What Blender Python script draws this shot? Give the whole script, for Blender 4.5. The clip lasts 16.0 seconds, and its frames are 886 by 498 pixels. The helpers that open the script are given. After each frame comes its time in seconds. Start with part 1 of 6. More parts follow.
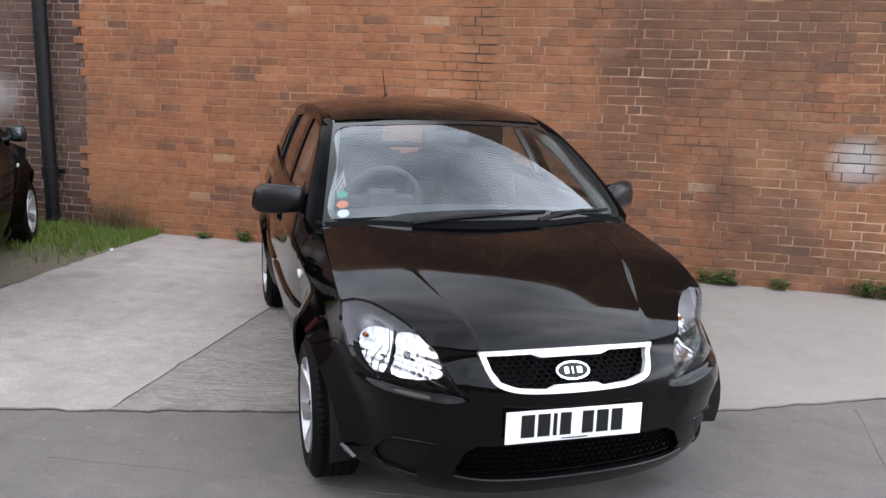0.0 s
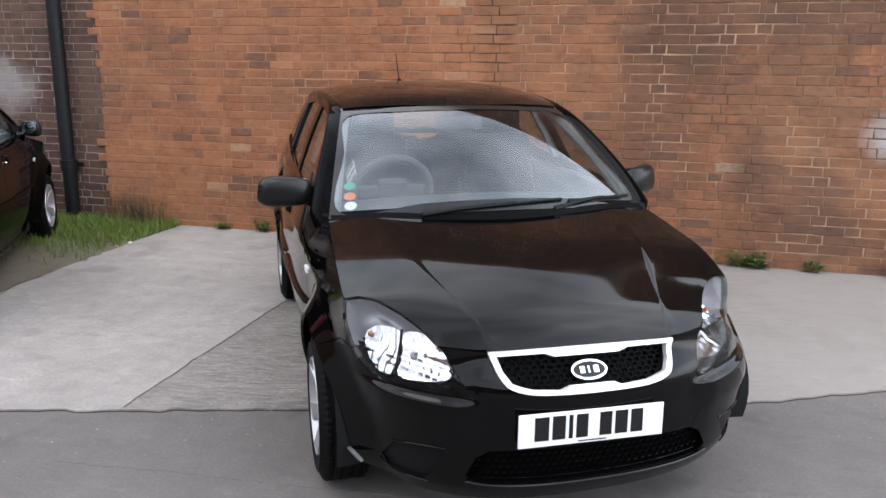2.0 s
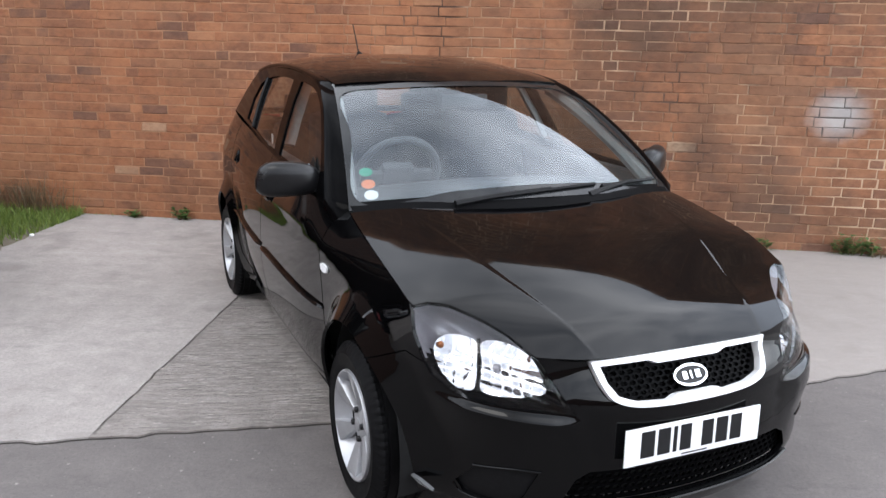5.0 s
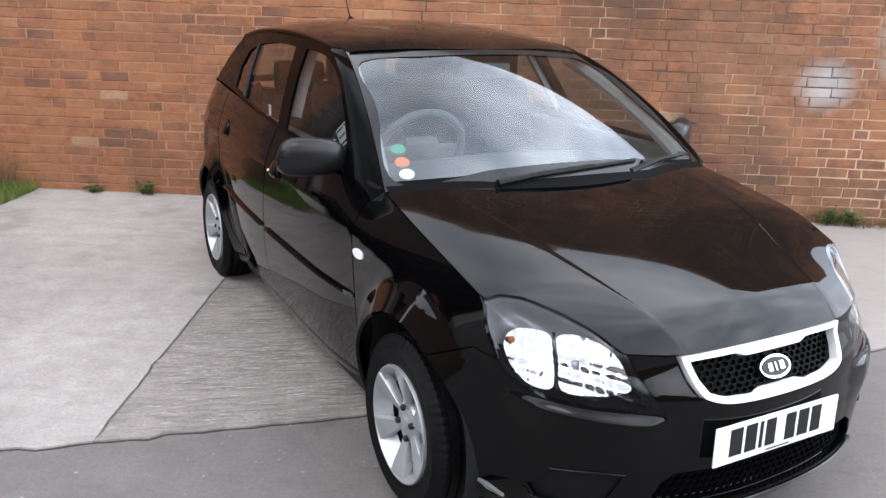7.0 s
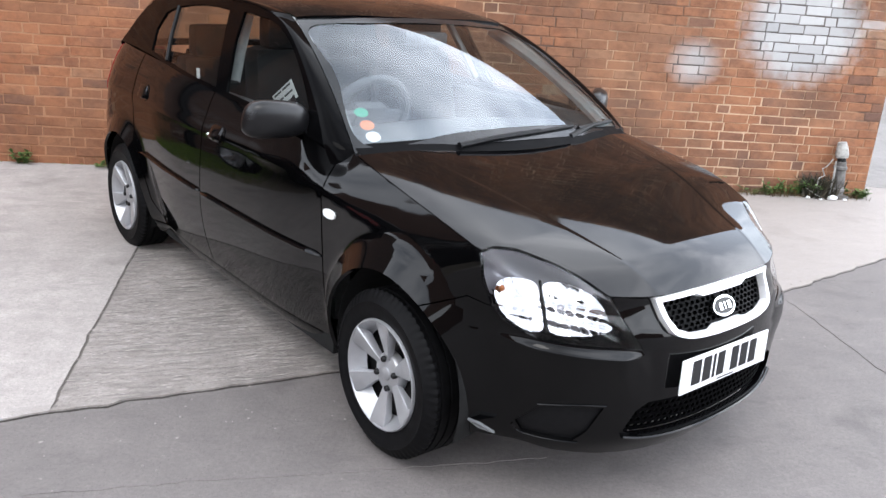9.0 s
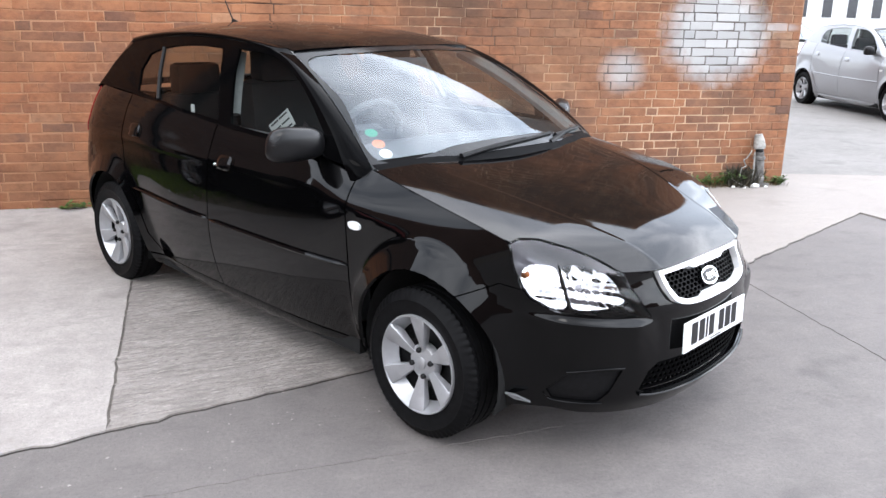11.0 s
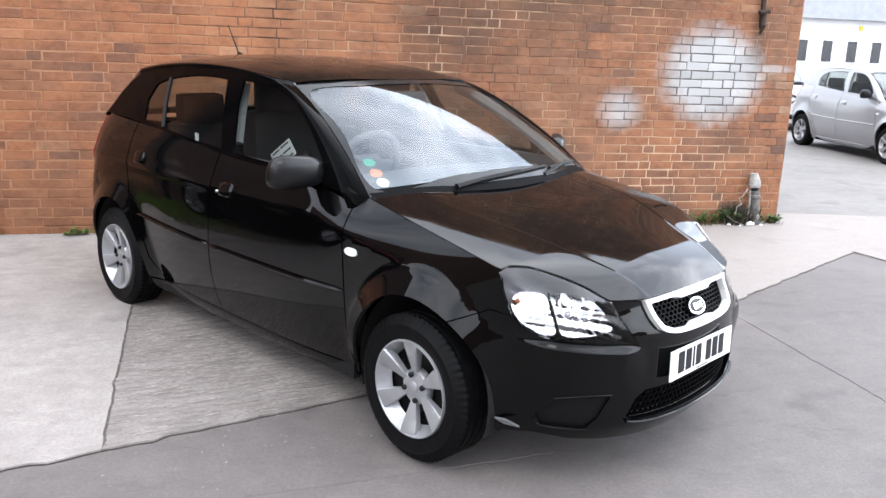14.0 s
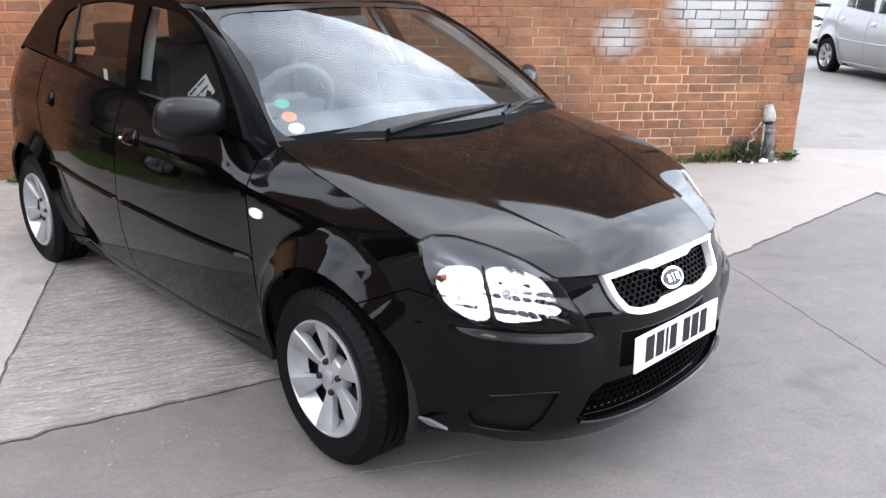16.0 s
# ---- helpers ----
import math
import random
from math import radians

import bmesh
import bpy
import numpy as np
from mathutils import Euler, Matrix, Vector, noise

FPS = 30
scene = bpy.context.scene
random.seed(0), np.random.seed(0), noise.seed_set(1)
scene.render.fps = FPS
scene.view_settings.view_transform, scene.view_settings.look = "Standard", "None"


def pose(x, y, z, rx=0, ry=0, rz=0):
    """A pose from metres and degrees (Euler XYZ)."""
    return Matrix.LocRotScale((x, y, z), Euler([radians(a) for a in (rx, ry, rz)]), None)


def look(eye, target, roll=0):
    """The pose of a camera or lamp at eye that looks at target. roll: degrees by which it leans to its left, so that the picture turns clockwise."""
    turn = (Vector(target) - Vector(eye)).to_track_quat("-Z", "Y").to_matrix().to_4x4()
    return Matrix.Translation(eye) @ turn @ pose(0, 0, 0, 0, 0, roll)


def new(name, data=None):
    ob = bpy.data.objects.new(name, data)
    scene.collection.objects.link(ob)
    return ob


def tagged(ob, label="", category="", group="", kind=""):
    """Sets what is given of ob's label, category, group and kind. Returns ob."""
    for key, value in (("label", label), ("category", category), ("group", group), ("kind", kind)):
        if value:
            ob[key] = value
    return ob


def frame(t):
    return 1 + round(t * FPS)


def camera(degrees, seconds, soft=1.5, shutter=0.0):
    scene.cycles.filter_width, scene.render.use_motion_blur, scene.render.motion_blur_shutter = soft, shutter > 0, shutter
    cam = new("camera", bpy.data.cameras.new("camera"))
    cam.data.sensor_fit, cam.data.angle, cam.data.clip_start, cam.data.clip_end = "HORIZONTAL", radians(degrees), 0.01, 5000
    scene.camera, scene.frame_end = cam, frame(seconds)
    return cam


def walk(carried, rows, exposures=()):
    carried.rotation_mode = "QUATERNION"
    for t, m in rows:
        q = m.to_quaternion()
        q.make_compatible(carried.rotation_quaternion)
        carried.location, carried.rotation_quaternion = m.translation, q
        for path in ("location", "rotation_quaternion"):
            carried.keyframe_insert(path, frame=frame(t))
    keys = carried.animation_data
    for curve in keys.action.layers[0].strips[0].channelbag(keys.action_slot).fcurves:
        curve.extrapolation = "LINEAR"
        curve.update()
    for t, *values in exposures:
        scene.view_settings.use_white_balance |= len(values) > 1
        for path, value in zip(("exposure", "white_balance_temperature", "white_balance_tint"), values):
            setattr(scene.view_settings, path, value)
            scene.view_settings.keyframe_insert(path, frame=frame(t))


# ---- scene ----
cam = camera(55.8, 16.0)
PATH = [
    (0, (0.636, -3.369, 1.616), (0.131, -1.478, 1.203), 1.8),
    (0.5, (0.624, -3.42, 1.614), (0.129, -1.522, 1.224), 3.4),
    (1, (0.631, -3.395, 1.613), (0.147, -1.496, 1.215), 2.6),
    (1.5, (0.621, -3.298, 1.614), (0.075, -1.432, 1.147), 3.5),
    (2, (0.667, -3.202, 1.628), (0.098, -1.34, 1.172), 0.3),
    (2.5, (0.642, -3.17, 1.63), (0.03, -1.315, 1.198), -1.2),
    (3, (0.463, -3.139, 1.61), (-0.024, -1.245, 1.192), 0.3),
    (3.5, (0.319, -3.115, 1.595), (-0.116, -1.224, 1.11), 2.7),
    (3.7, (0.26, -3.091, 1.607), (-0.157, -1.198, 1.111), 2.5),
    (5.8, (-0.218, -2.975, 1.586), (-0.42, -1.049, 1.082), 1.2),
    (6, (-0.257, -2.969, 1.594), (-0.47, -1.043, 1.099), 0.9),
    (6.5, (-0.338, -2.867, 1.579), (-0.48, -0.943, 1.051), -0.6),
    (7, (-0.452, -2.805, 1.583), (-0.545, -0.892, 1.007), 1.9),
    (7.5, (-0.59, -2.806, 1.561), (-0.492, -0.892, 0.989), 0.4),
    (8, (-0.768, -2.862, 1.567), (-0.591, -0.97, 0.943), 3.7),
    (8.5, (-0.82, -2.906, 1.561), (-0.618, -1.01, 0.956), 3.8),
    (8.7, (-0.838, -2.92, 1.55), (-0.601, -1.032, 0.934), 4.3),
    (10.8, (-1.29, -3.197, 1.551), (-0.814, -1.342, 0.973), 1.0),
    (11, (-1.308, -3.225, 1.562), (-0.831, -1.365, 1.005), 1.2),
    (11.5, (-1.323, -3.326, 1.57), (-0.929, -1.421, 1.105), 1.4),
    (12, (-1.305, -3.447, 1.559), (-0.962, -1.544, 1.048), 1.4),
    (12.5, (-1.298, -3.497, 1.552), (-0.876, -1.594, 1.104), 0.7),
    (13, (-1.307, -3.509, 1.55), (-0.867, -1.607, 1.116), 0.8),
    (13.5, (-1.306, -3.464, 1.543), (-0.878, -1.571, 1.059), 0.9),
    (14, (-1.3, -3.313, 1.551), (-0.823, -1.43, 1.077), 2.1),
    (14.5, (-1.28, -3.183, 1.566), (-0.788, -1.309, 1.07), 2.2),
    (15, (-1.13, -3.075, 1.559), (-0.791, -1.172, 1.044), 0.9),
    (15.5, (-0.962, -2.998, 1.549), (-0.656, -1.098, 1.003), -1.5),
    (16, (-0.853, -2.826, 1.513), (-0.431, -0.976, 0.881), 1.3),
]
EXPOSURES = [(0, 0.42), (3.5, 0.45), (6, 0.66), (8.5, 0.93), (11, 1.03), (16, 1.02)]
walk(cam, [(t, look(eye, target, roll)) for t, eye, target, roll in PATH], EXPOSURES)

# ---------------------------------------------------------------- world and light
def make_world():
    w = bpy.data.worlds.new("overcast_sky")
    scene.world = w
    w.use_nodes = True
    nt = w.node_tree
    nt.nodes.clear()
    out = nt.nodes.new("ShaderNodeOutputWorld")
    bg = nt.nodes.new("ShaderNodeBackground")
    sky = nt.nodes.new("ShaderNodeTexSky")
    sky.sky_type, sky.sun_disc = "NISHITA", False
    sky.sun_elevation, sky.sun_rotation = radians(48), radians(200)
    scale = nt.nodes.new("ShaderNodeVectorMath")
    scale.operation = "SCALE"
    scale.inputs["Scale"].default_value = 0.10
    nt.links.new(sky.outputs["Color"], scale.inputs[0])
    tc = nt.nodes.new("ShaderNodeTexCoord")
    mp = nt.nodes.new("ShaderNodeMapping")
    mp.inputs["Scale"].default_value = (1.0, 1.0, 2.6)
    nt.links.new(tc.outputs["Generated"], mp.inputs["Vector"])
    nz = nt.nodes.new("ShaderNodeTexNoise")
    nz.inputs["Scale"].default_value, nz.inputs["Detail"].default_value = 2.2, 4.0
    nz.inputs["Roughness"].default_value = 0.55
    nt.links.new(mp.outputs["Vector"], nz.inputs["Vector"])
    ramp = nt.nodes.new("ShaderNodeValToRGB")
    ramp.color_ramp.elements[0].position, ramp.color_ramp.elements[0].color = 0.36, (0.42, 0.455, 0.52, 1)
    ramp.color_ramp.elements[1].position, ramp.color_ramp.elements[1].color = 0.64, (1.03, 1.06, 1.13, 1)
    nt.links.new(nz.outputs["Fac"], ramp.inputs["Fac"])
    mix = nt.nodes.new("ShaderNodeMix")
    mix.data_type = "RGBA"
    mix.inputs["Factor"].default_value = 0.85
    nt.links.new(scale.outputs[0], mix.inputs["A"])
    nt.links.new(ramp.outputs["Color"], mix.inputs["B"])
    sep = nt.nodes.new("ShaderNodeSeparateXYZ")
    nt.links.new(tc.outputs["Generated"], sep.inputs[0])
    rise = nt.nodes.new("ShaderNodeMapRange")
    rise.inputs["From Min"].default_value, rise.inputs["From Max"].default_value = 0.0, 1.0
    rise.inputs["To Min"].default_value, rise.inputs["To Max"].default_value = 0.78, 1.58
    nt.links.new(sep.outputs[2], rise.inputs["Value"])
    over = nt.nodes.new("ShaderNodeVectorMath")
    over.operation = "SCALE"
    nt.links.new(mix.outputs["Result"], over.inputs[0])
    side = nt.nodes.new("ShaderNodeMath")
    side.operation = "MULTIPLY_ADD"
    side.inputs[1].default_value = 0.35
    ahead = nt.nodes.new("ShaderNodeMath")
    ahead.operation = "ABSOLUTE"
    nt.links.new(sep.outputs[1], ahead.inputs[0])
    nt.links.new(ahead.outputs[0], side.inputs[0])
    # the cloud is thinnest over the open yard to the east
    thin = nt.nodes.new("ShaderNodeMath")
    thin.operation = "MAXIMUM"
    thin.inputs[1].default_value = 0.0
    nt.links.new(sep.outputs[0], thin.inputs[0])
    lit = nt.nodes.new("ShaderNodeMath")
    lit.operation = "MULTIPLY_ADD"
    lit.inputs[1].default_value = 2.0
    nt.links.new(thin.outputs[0], lit.inputs[0])
    far = nt.nodes.new("ShaderNodeMath")
    far.operation = "ABSOLUTE"
    nt.links.new(sep.outputs[0], far.inputs[0])
    open_ = nt.nodes.new("ShaderNodeMath")
    open_.operation = "MULTIPLY_ADD"
    open_.inputs[1].default_value, open_.inputs[2].default_value = 1.65, 0.80
    nt.links.new(far.outputs[0], open_.inputs[0])
    nt.links.new(open_.outputs[0], lit.inputs[2])
    nt.links.new(lit.outputs[0], side.inputs[2])
    both = nt.nodes.new("ShaderNodeMath")
    both.operation = "MULTIPLY"
    nt.links.new(rise.outputs["Result"], both.inputs[0])
    nt.links.new(side.outputs[0], both.inputs[1])
    nt.links.new(both.outputs[0], over.inputs["Scale"])
    nt.links.new(over.outputs[0], bg.inputs["Color"])
    bg.inputs["Strength"].default_value = SKY
    nt.links.new(bg.outputs[0], out.inputs["Surface"])


SKY = 1.0
make_world()
sun = new("sun", bpy.data.lights.new("sun", "SUN"))
sun.data.energy, sun.data.angle, sun.data.color = 0.5, radians(25), (1.0, 0.98, 0.95)
sun.matrix_world = look((-3, -6, 10), (0, 0, 0))


# ---------------------------------------------------------------- materials
class Nodes:
    """A small wrapper to write node materials in few lines."""

    def __init__(self, name, coords="Object"):
        self.mat = bpy.data.materials.new(name)
        self.mat.use_nodes = True
        self.nt = self.mat.node_tree
        self.b = self.nt.nodes["Principled BSDF"]
        self.tc = self.nt.nodes.new("ShaderNodeTexCoord")
        self.vec = self.tc.outputs[coords]

    def node(self, kind, **inputs):
        n = self.nt.nodes.new(kind)
        for k, v in inputs.items():
            self.put(n.inputs[k.replace("_", " ")], v)
        return n

    def put(self, socket, v):
        if hasattr(v, "links"):
            self.nt.links.new(v, socket)
        else:
            socket.default_value = v

    def set(self, **inputs):
        for k, v in inputs.items():
            self.put(self.b.inputs[k.replace("_", " ")], v)
        return self

    def noise(self, scale, detail=4.0, rough=0.55, vec=None, stretch=None):
        v = vec or self.vec
        if stretch:
            m = self.node("ShaderNodeMapping", Scale=stretch)
            self.nt.links.new(v, m.inputs["Vector"])
            v = m.outputs["Vector"]
        n = self.node("ShaderNodeTexNoise", Scale=scale, Detail=detail, Roughness=rough)
        self.nt.links.new(v, n.inputs["Vector"])
        return n.outputs["Fac"]

    def ramp(self, fac, *stops):
        n = self.nt.nodes.new("ShaderNodeValToRGB")
        el = n.color_ramp.elements
        while len(el) < len(stops):
            el.new(0.5)
        for e, (p, c) in zip(el, stops):
            e.position, e.color = p, (*c, 1) if len(c) == 3 else c
        self.put(n.inputs["Fac"], fac)
        return n.outputs["Color"]

    def mixc(self, fac, a, b, mode="MIX"):
        n = self.nt.nodes.new("ShaderNodeMix")
        n.data_type, n.blend_type = "RGBA", mode
        self.put(n.inputs["Factor"], fac)
        for s, v in (("A", a), ("B", b)):
            self.put(n.inputs[s], (*v, 1) if isinstance(v, tuple) and len(v) == 3 else v)
        return n.outputs["Result"]

    def math(self, op, a, b=0.0, c=0.0):
        n = self.nt.nodes.new("ShaderNodeMath")
        n.operation = op
        for k, v in enumerate((a, b, c)):
            self.put(n.inputs[k], v)
        return n.outputs[0]

    def bump(self, height, strength=0.3, dist=0.01):
        n = self.node("ShaderNodeBump", Strength=strength, Distance=dist)
        self.nt.links.new(height, n.inputs["Height"])
        self.nt.links.new(n.outputs["Normal"], self.b.inputs["Normal"])
        return self


def g3(v):
    return (v, v, v)


def paint(name, colour, rough=0.03, metal=0.0, ior=1.32):
    m = Nodes(name)
    dust = m.noise(3.0, 5)
    base = m.mixc(m.ramp(dust, (0.50, g3(0)), (0.85, g3(0.25))), colour, tuple(min(1, c + 0.006) for c in colour))
    m.set(Base_Color=base, Metallic=metal, Roughness=0.4, Specular_IOR_Level=0.0 if max(colour) < 0.05 else 0.5)
    m.set(Coat_Weight=1.0, Coat_IOR=ior if max(colour) < 0.05 else 1.5, Coat_Roughness=m.math("MULTIPLY_ADD", m.noise(6.0), 0.015, rough))
    return m.mat


def simple(name, colour, rough=0.5, metal=0.0, vary=0.25, scale=30.0, bump=0.0, spec=0.3):
    m = Nodes(name)
    if max(colour) < 0.02:
        m.set(Specular_IOR_Level=spec)
    n = m.noise(scale, 4)
    dark = tuple(c * (1 - vary) for c in colour)
    lite = tuple(min(1, c * (1 + vary)) for c in colour)
    m.set(Base_Color=m.ramp(n, (0.3, dark), (0.7, lite)), Metallic=metal)
    m.set(Roughness=m.math("MULTIPLY_ADD", m.noise(scale * 0.3), 0.2, rough - 0.1))
    if bump:
        m.bump(n, bump, 0.004)
    return m.mat


def glass(name, tint, ior=1.6, rough=0.0, sheen=(1.0, 1.0, 1.0)):
    """Thin car glass: a clear pane with its tint, and a mirror sheen by Fresnel."""
    mat = bpy.data.materials.new(name)
    mat.use_nodes = True
    nt = mat.node_tree
    nt.nodes.clear()
    out = nt.nodes.new("ShaderNodeOutputMaterial")
    tr = nt.nodes.new("ShaderNodeBsdfTransparent")
    tr.inputs["Color"].default_value = (*tint, 1)
    gl = nt.nodes.new("ShaderNodeBsdfGlossy")
    gl.inputs["Roughness"].default_value = rough
    gl.inputs["Color"].default_value = (*sheen, 1)
    f0 = ((ior - 1) / (ior + 1)) ** 2
    lw = nt.nodes.new("ShaderNodeLayerWeight")
    lw.inputs["Blend"].default_value = 0.5
    fifth = nt.nodes.new("ShaderNodeMath")
    fifth.operation = "POWER"
    fifth.inputs[1].default_value = 5.0
    nt.links.new(lw.outputs["Facing"], fifth.inputs[0])
    fr = nt.nodes.new("ShaderNodeMath")
    fr.operation = "MULTIPLY_ADD"
    fr.inputs[1].default_value, fr.inputs[2].default_value = 1 - f0, f0
    nt.links.new(fifth.outputs[0], fr.inputs[0])
    mx = nt.nodes.new("ShaderNodeMixShader")
    nt.links.new(fr.outputs[0], mx.inputs[0])
    nt.links.new(tr.outputs[0], mx.inputs[1])
    nt.links.new(gl.outputs[0], mx.inputs[2])
    nt.links.new(mx.outputs[0], out.inputs["Surface"])
    return mat


M_BLACK = paint("black_car_paint", (0.0012, 0.0012, 0.0014))
M_DARK = paint("dark_grey_car_paint", (0.002, 0.002, 0.002), 0.06, ior=1.11)
# body black again, its coat weakened so pillars mirror less bright sky
M_PILLAR = paint("black_paint_dim_coat", (0.0012, 0.0012, 0.0014), 0.05, ior=1.10)
M_SILVER = paint("silver_car_paint", (0.36, 0.37, 0.39), 0.08, 0.55)
M_WHITEPAINT = paint("white_car_paint", (0.75, 0.75, 0.75), 0.05)
M_PLASTIC = simple("black_plastic", (0.005, 0.005, 0.0055), 0.45, 0, 0.3, 60, 0.1, spec=0.15)
M_MIRRORCAP = simple("satin_black_plastic", (0.006, 0.006, 0.0066), 0.30, 0, 0.2, 40, spec=0.33)
M_RUBBER = simple("tyre_rubber", (0.004, 0.004, 0.0044), 0.58, 0, 0.4, 40, 0.15, spec=0.09)
M_MIRROR = simple("mirror_glass", (0.35, 0.40, 0.42), 0.06, 1.0, 0.02, 10)
M_CHROME = simple("chrome", (0.90, 0.91, 0.92), 0.14, 1.0, 0.03, 10)
M_GRILLECHROME = simple("satin_chrome", (0.88, 0.88, 0.89), 0.48, 0.30, 0.03, 10)
M_ALLOY = simple("silver_wheel_cover", (0.40, 0.405, 0.42), 0.36, 0.60, 0.05, 25)
M_STEEL = simple("black_steel_wheel", (0.012, 0.012, 0.013), 0.5, 0.3, 0.3, 30)
M_MESH = simple("black_grille_plastic", (0.0015, 0.0015, 0.0018), 0.5, 0, 0.3, 80, spec=0.04)
M_UNDERMESH = simple("black_intake_plastic", (0.0008, 0.0008, 0.001), 0.6, 0, 0.3, 80, spec=0.02)
M_UNDER = simple("underbody", (0.006, 0.006, 0.006), 0.9, 0, 0.3, 20)
M_REFLECTOR = simple("lamp_reflector", (0.60, 0.60, 0.62), 0.10, 1.0, 0.03, 10)
# pale grey puts the lens's sky sheen into a black housing's colour
M_HOUSING = simple("lamp_housing_sheen", (0.40, 0.39, 0.415), 0.32, 0.45, 0.1, 30)
M_BEZEL = simple("black_lamp_bezel", (0.006, 0.006, 0.007), 0.25, 0, 0.2, 30, spec=0.2)
M_TRIM = simple("grey_interior_plastic", (0.08, 0.08, 0.083), 0.6, 0, 0.2, 50, 0.1)
M_TRIMLIGHT = simple("light_grey_pillar_trim", (0.24, 0.25, 0.25), 0.6, 0, 0.1, 40)
M_GLINT = simple("pale_glint_grey", (0.14, 0.145, 0.15), 0.5, 0, 0.15, 40)
M_DASH = simple("dark_dashboard_plastic", (0.065, 0.068, 0.073), 0.55, 0, 0.2, 60, 0.1)
M_SEAT = simple("dark_seat_cloth", (0.015, 0.015, 0.016), 0.9, 0, 0.15, 25)
M_GLASS = glass("car_glass", (0.60, 0.63, 0.62), 1.07)
M_QUARTER = glass("dark_quarter_glass", (0.22, 0.23, 0.23), 1.35)
M_SCREEN = glass("windscreen_glass", (0.68, 0.73, 0.73), 2.08, 0.0, (0.88, 0.94, 1.0))
M_LENS = glass("clear_lamp_lens", (0.93, 0.94, 0.95), 1.4)
M_FRIT = simple("black_glass_border", (0.012, 0.013, 0.014), 0.12, 0, 0.2, 30)
M_PLATE = simple("white_plate", (0.82, 0.83, 0.84), 0.3, 0, 0.03, 20)
M_INK = simple("black_ink", (0.008, 0.008, 0.009), 0.4, 0, 0.2, 40)
M_RED = simple("red_lamp_plastic", (0.22, 0.01, 0.01), 0.15, 0, 0.2, 30)
M_ORANGE = simple("amber_plastic", (0.30, 0.09, 0.02), 0.3, 0, 0.1, 30)
M_GREENSTICK = simple("green_sticker", (0.0, 0.26, 0.15), 0.5, 0, 0.05, 30)
M_ORANGESTICK = simple("orange_sticker", (0.62, 0.15, 0.03), 0.5, 0, 0.05, 30)
M_PAPER = simple("white_paper", (0.75, 0.76, 0.76), 0.6, 0, 0.04, 30)


def ground_material(name, dark, lite, ribs=0.0, stain=0.5):
    m = Nodes(name)
    big = m.noise(0.7, 6, 0.6)
    fine = m.noise(60, 5, 0.7)
    mid = m.noise(7, 5, 0.65)
    col = m.ramp(big, (0.3, dark), (0.72, lite))
    col = m.mixc(0.45, col, m.ramp(mid, (0.3, dark), (0.7, lite)))
    col = m.mixc(m.ramp(fine, (0.35, g3(0.30)), (0.62, g3(0))), col, tuple(c * 0.55 for c in dark))
    grit = m.noise(150, 3, 0.6)
    col = m.mixc(m.ramp(grit, (0.30, g3(0.55)), (0.42, g3(0))), col, tuple(c * 0.45 for c in dark))
    col = m.mixc(m.ramp(grit, (0.62, g3(0)), (0.74, g3(0.4))), col, tuple(min(1, c * 1.5) for c in lite))
    scuff = m.noise(3.1, 6, 0.75, None, (1.0, 2.2, 1.0))
    col = m.mixc(m.ramp(scuff, (0.54, g3(0)), (0.72, g3(0.55))), col, tuple(c * 0.72 for c in dark))
    col = m.mixc(m.ramp(scuff, (0.26, g3(0.5)), (0.42, g3(0))), col, tuple(min(1, c * 1.12) for c in lite))
    spots = m.ramp(m.noise(2.3, 3, 0.5), (0.60, g3(0)), (0.70, g3(stain)))
    col = m.mixc(spots, col, tuple(c * 0.62 for c in dark))
    m.set(Base_Color=col, Roughness=m.math("MULTIPLY_ADD", mid, 0.25, 0.65))
    h = m.math("ADD", m.math("MULTIPLY", fine, 0.5), mid)
    if ribs:
        mp = m.node("ShaderNodeMapping")
        mp.inputs["Rotation"].default_value = (0, 0, radians(-12))
        m.nt.links.new(m.vec, mp.inputs["Vector"])
        drag = m.noise(ribs, 6, 0.75, mp.outputs["Vector"], (0.55, 3.0, 1.0))
        swept = m.math("ADD", m.node("ShaderNodeSeparateXYZ", Vector=m.vec).outputs[0], m.math("MULTIPLY_ADD", big, 2.4, -1.2))
        brushed = m.ramp(m.math("MULTIPLY_ADD", swept, 0.25, 0.5), (0.55, g3(1.0)), (0.80, g3(0.12)))
        plain_col = m.mixc(0.6, col, tuple(c * 0.80 for c in lite))
        smooth_col = m.mixc(spots, plain_col, tuple(c * 1.2 for c in dark))
        h = m.math("MULTIPLY_ADD", m.math("MULTIPLY", drag, brushed), 2.0, h)
        col = m.mixc(m.ramp(drag, (0.36, g3(0.65)), (0.54, g3(0.0))), col, tuple(c * 0.55 for c in dark))
        col = m.mixc(m.ramp(drag, (0.58, g3(0.0)), (0.72, g3(0.4))), col, tuple(c * 1.2 for c in lite))
        m.set(Base_Color=m.mixc(brushed, smooth_col, col))
    m.bump(h, 0.9 if ribs else 0.6, 0.010 if ribs else 0.007)
    return m.mat


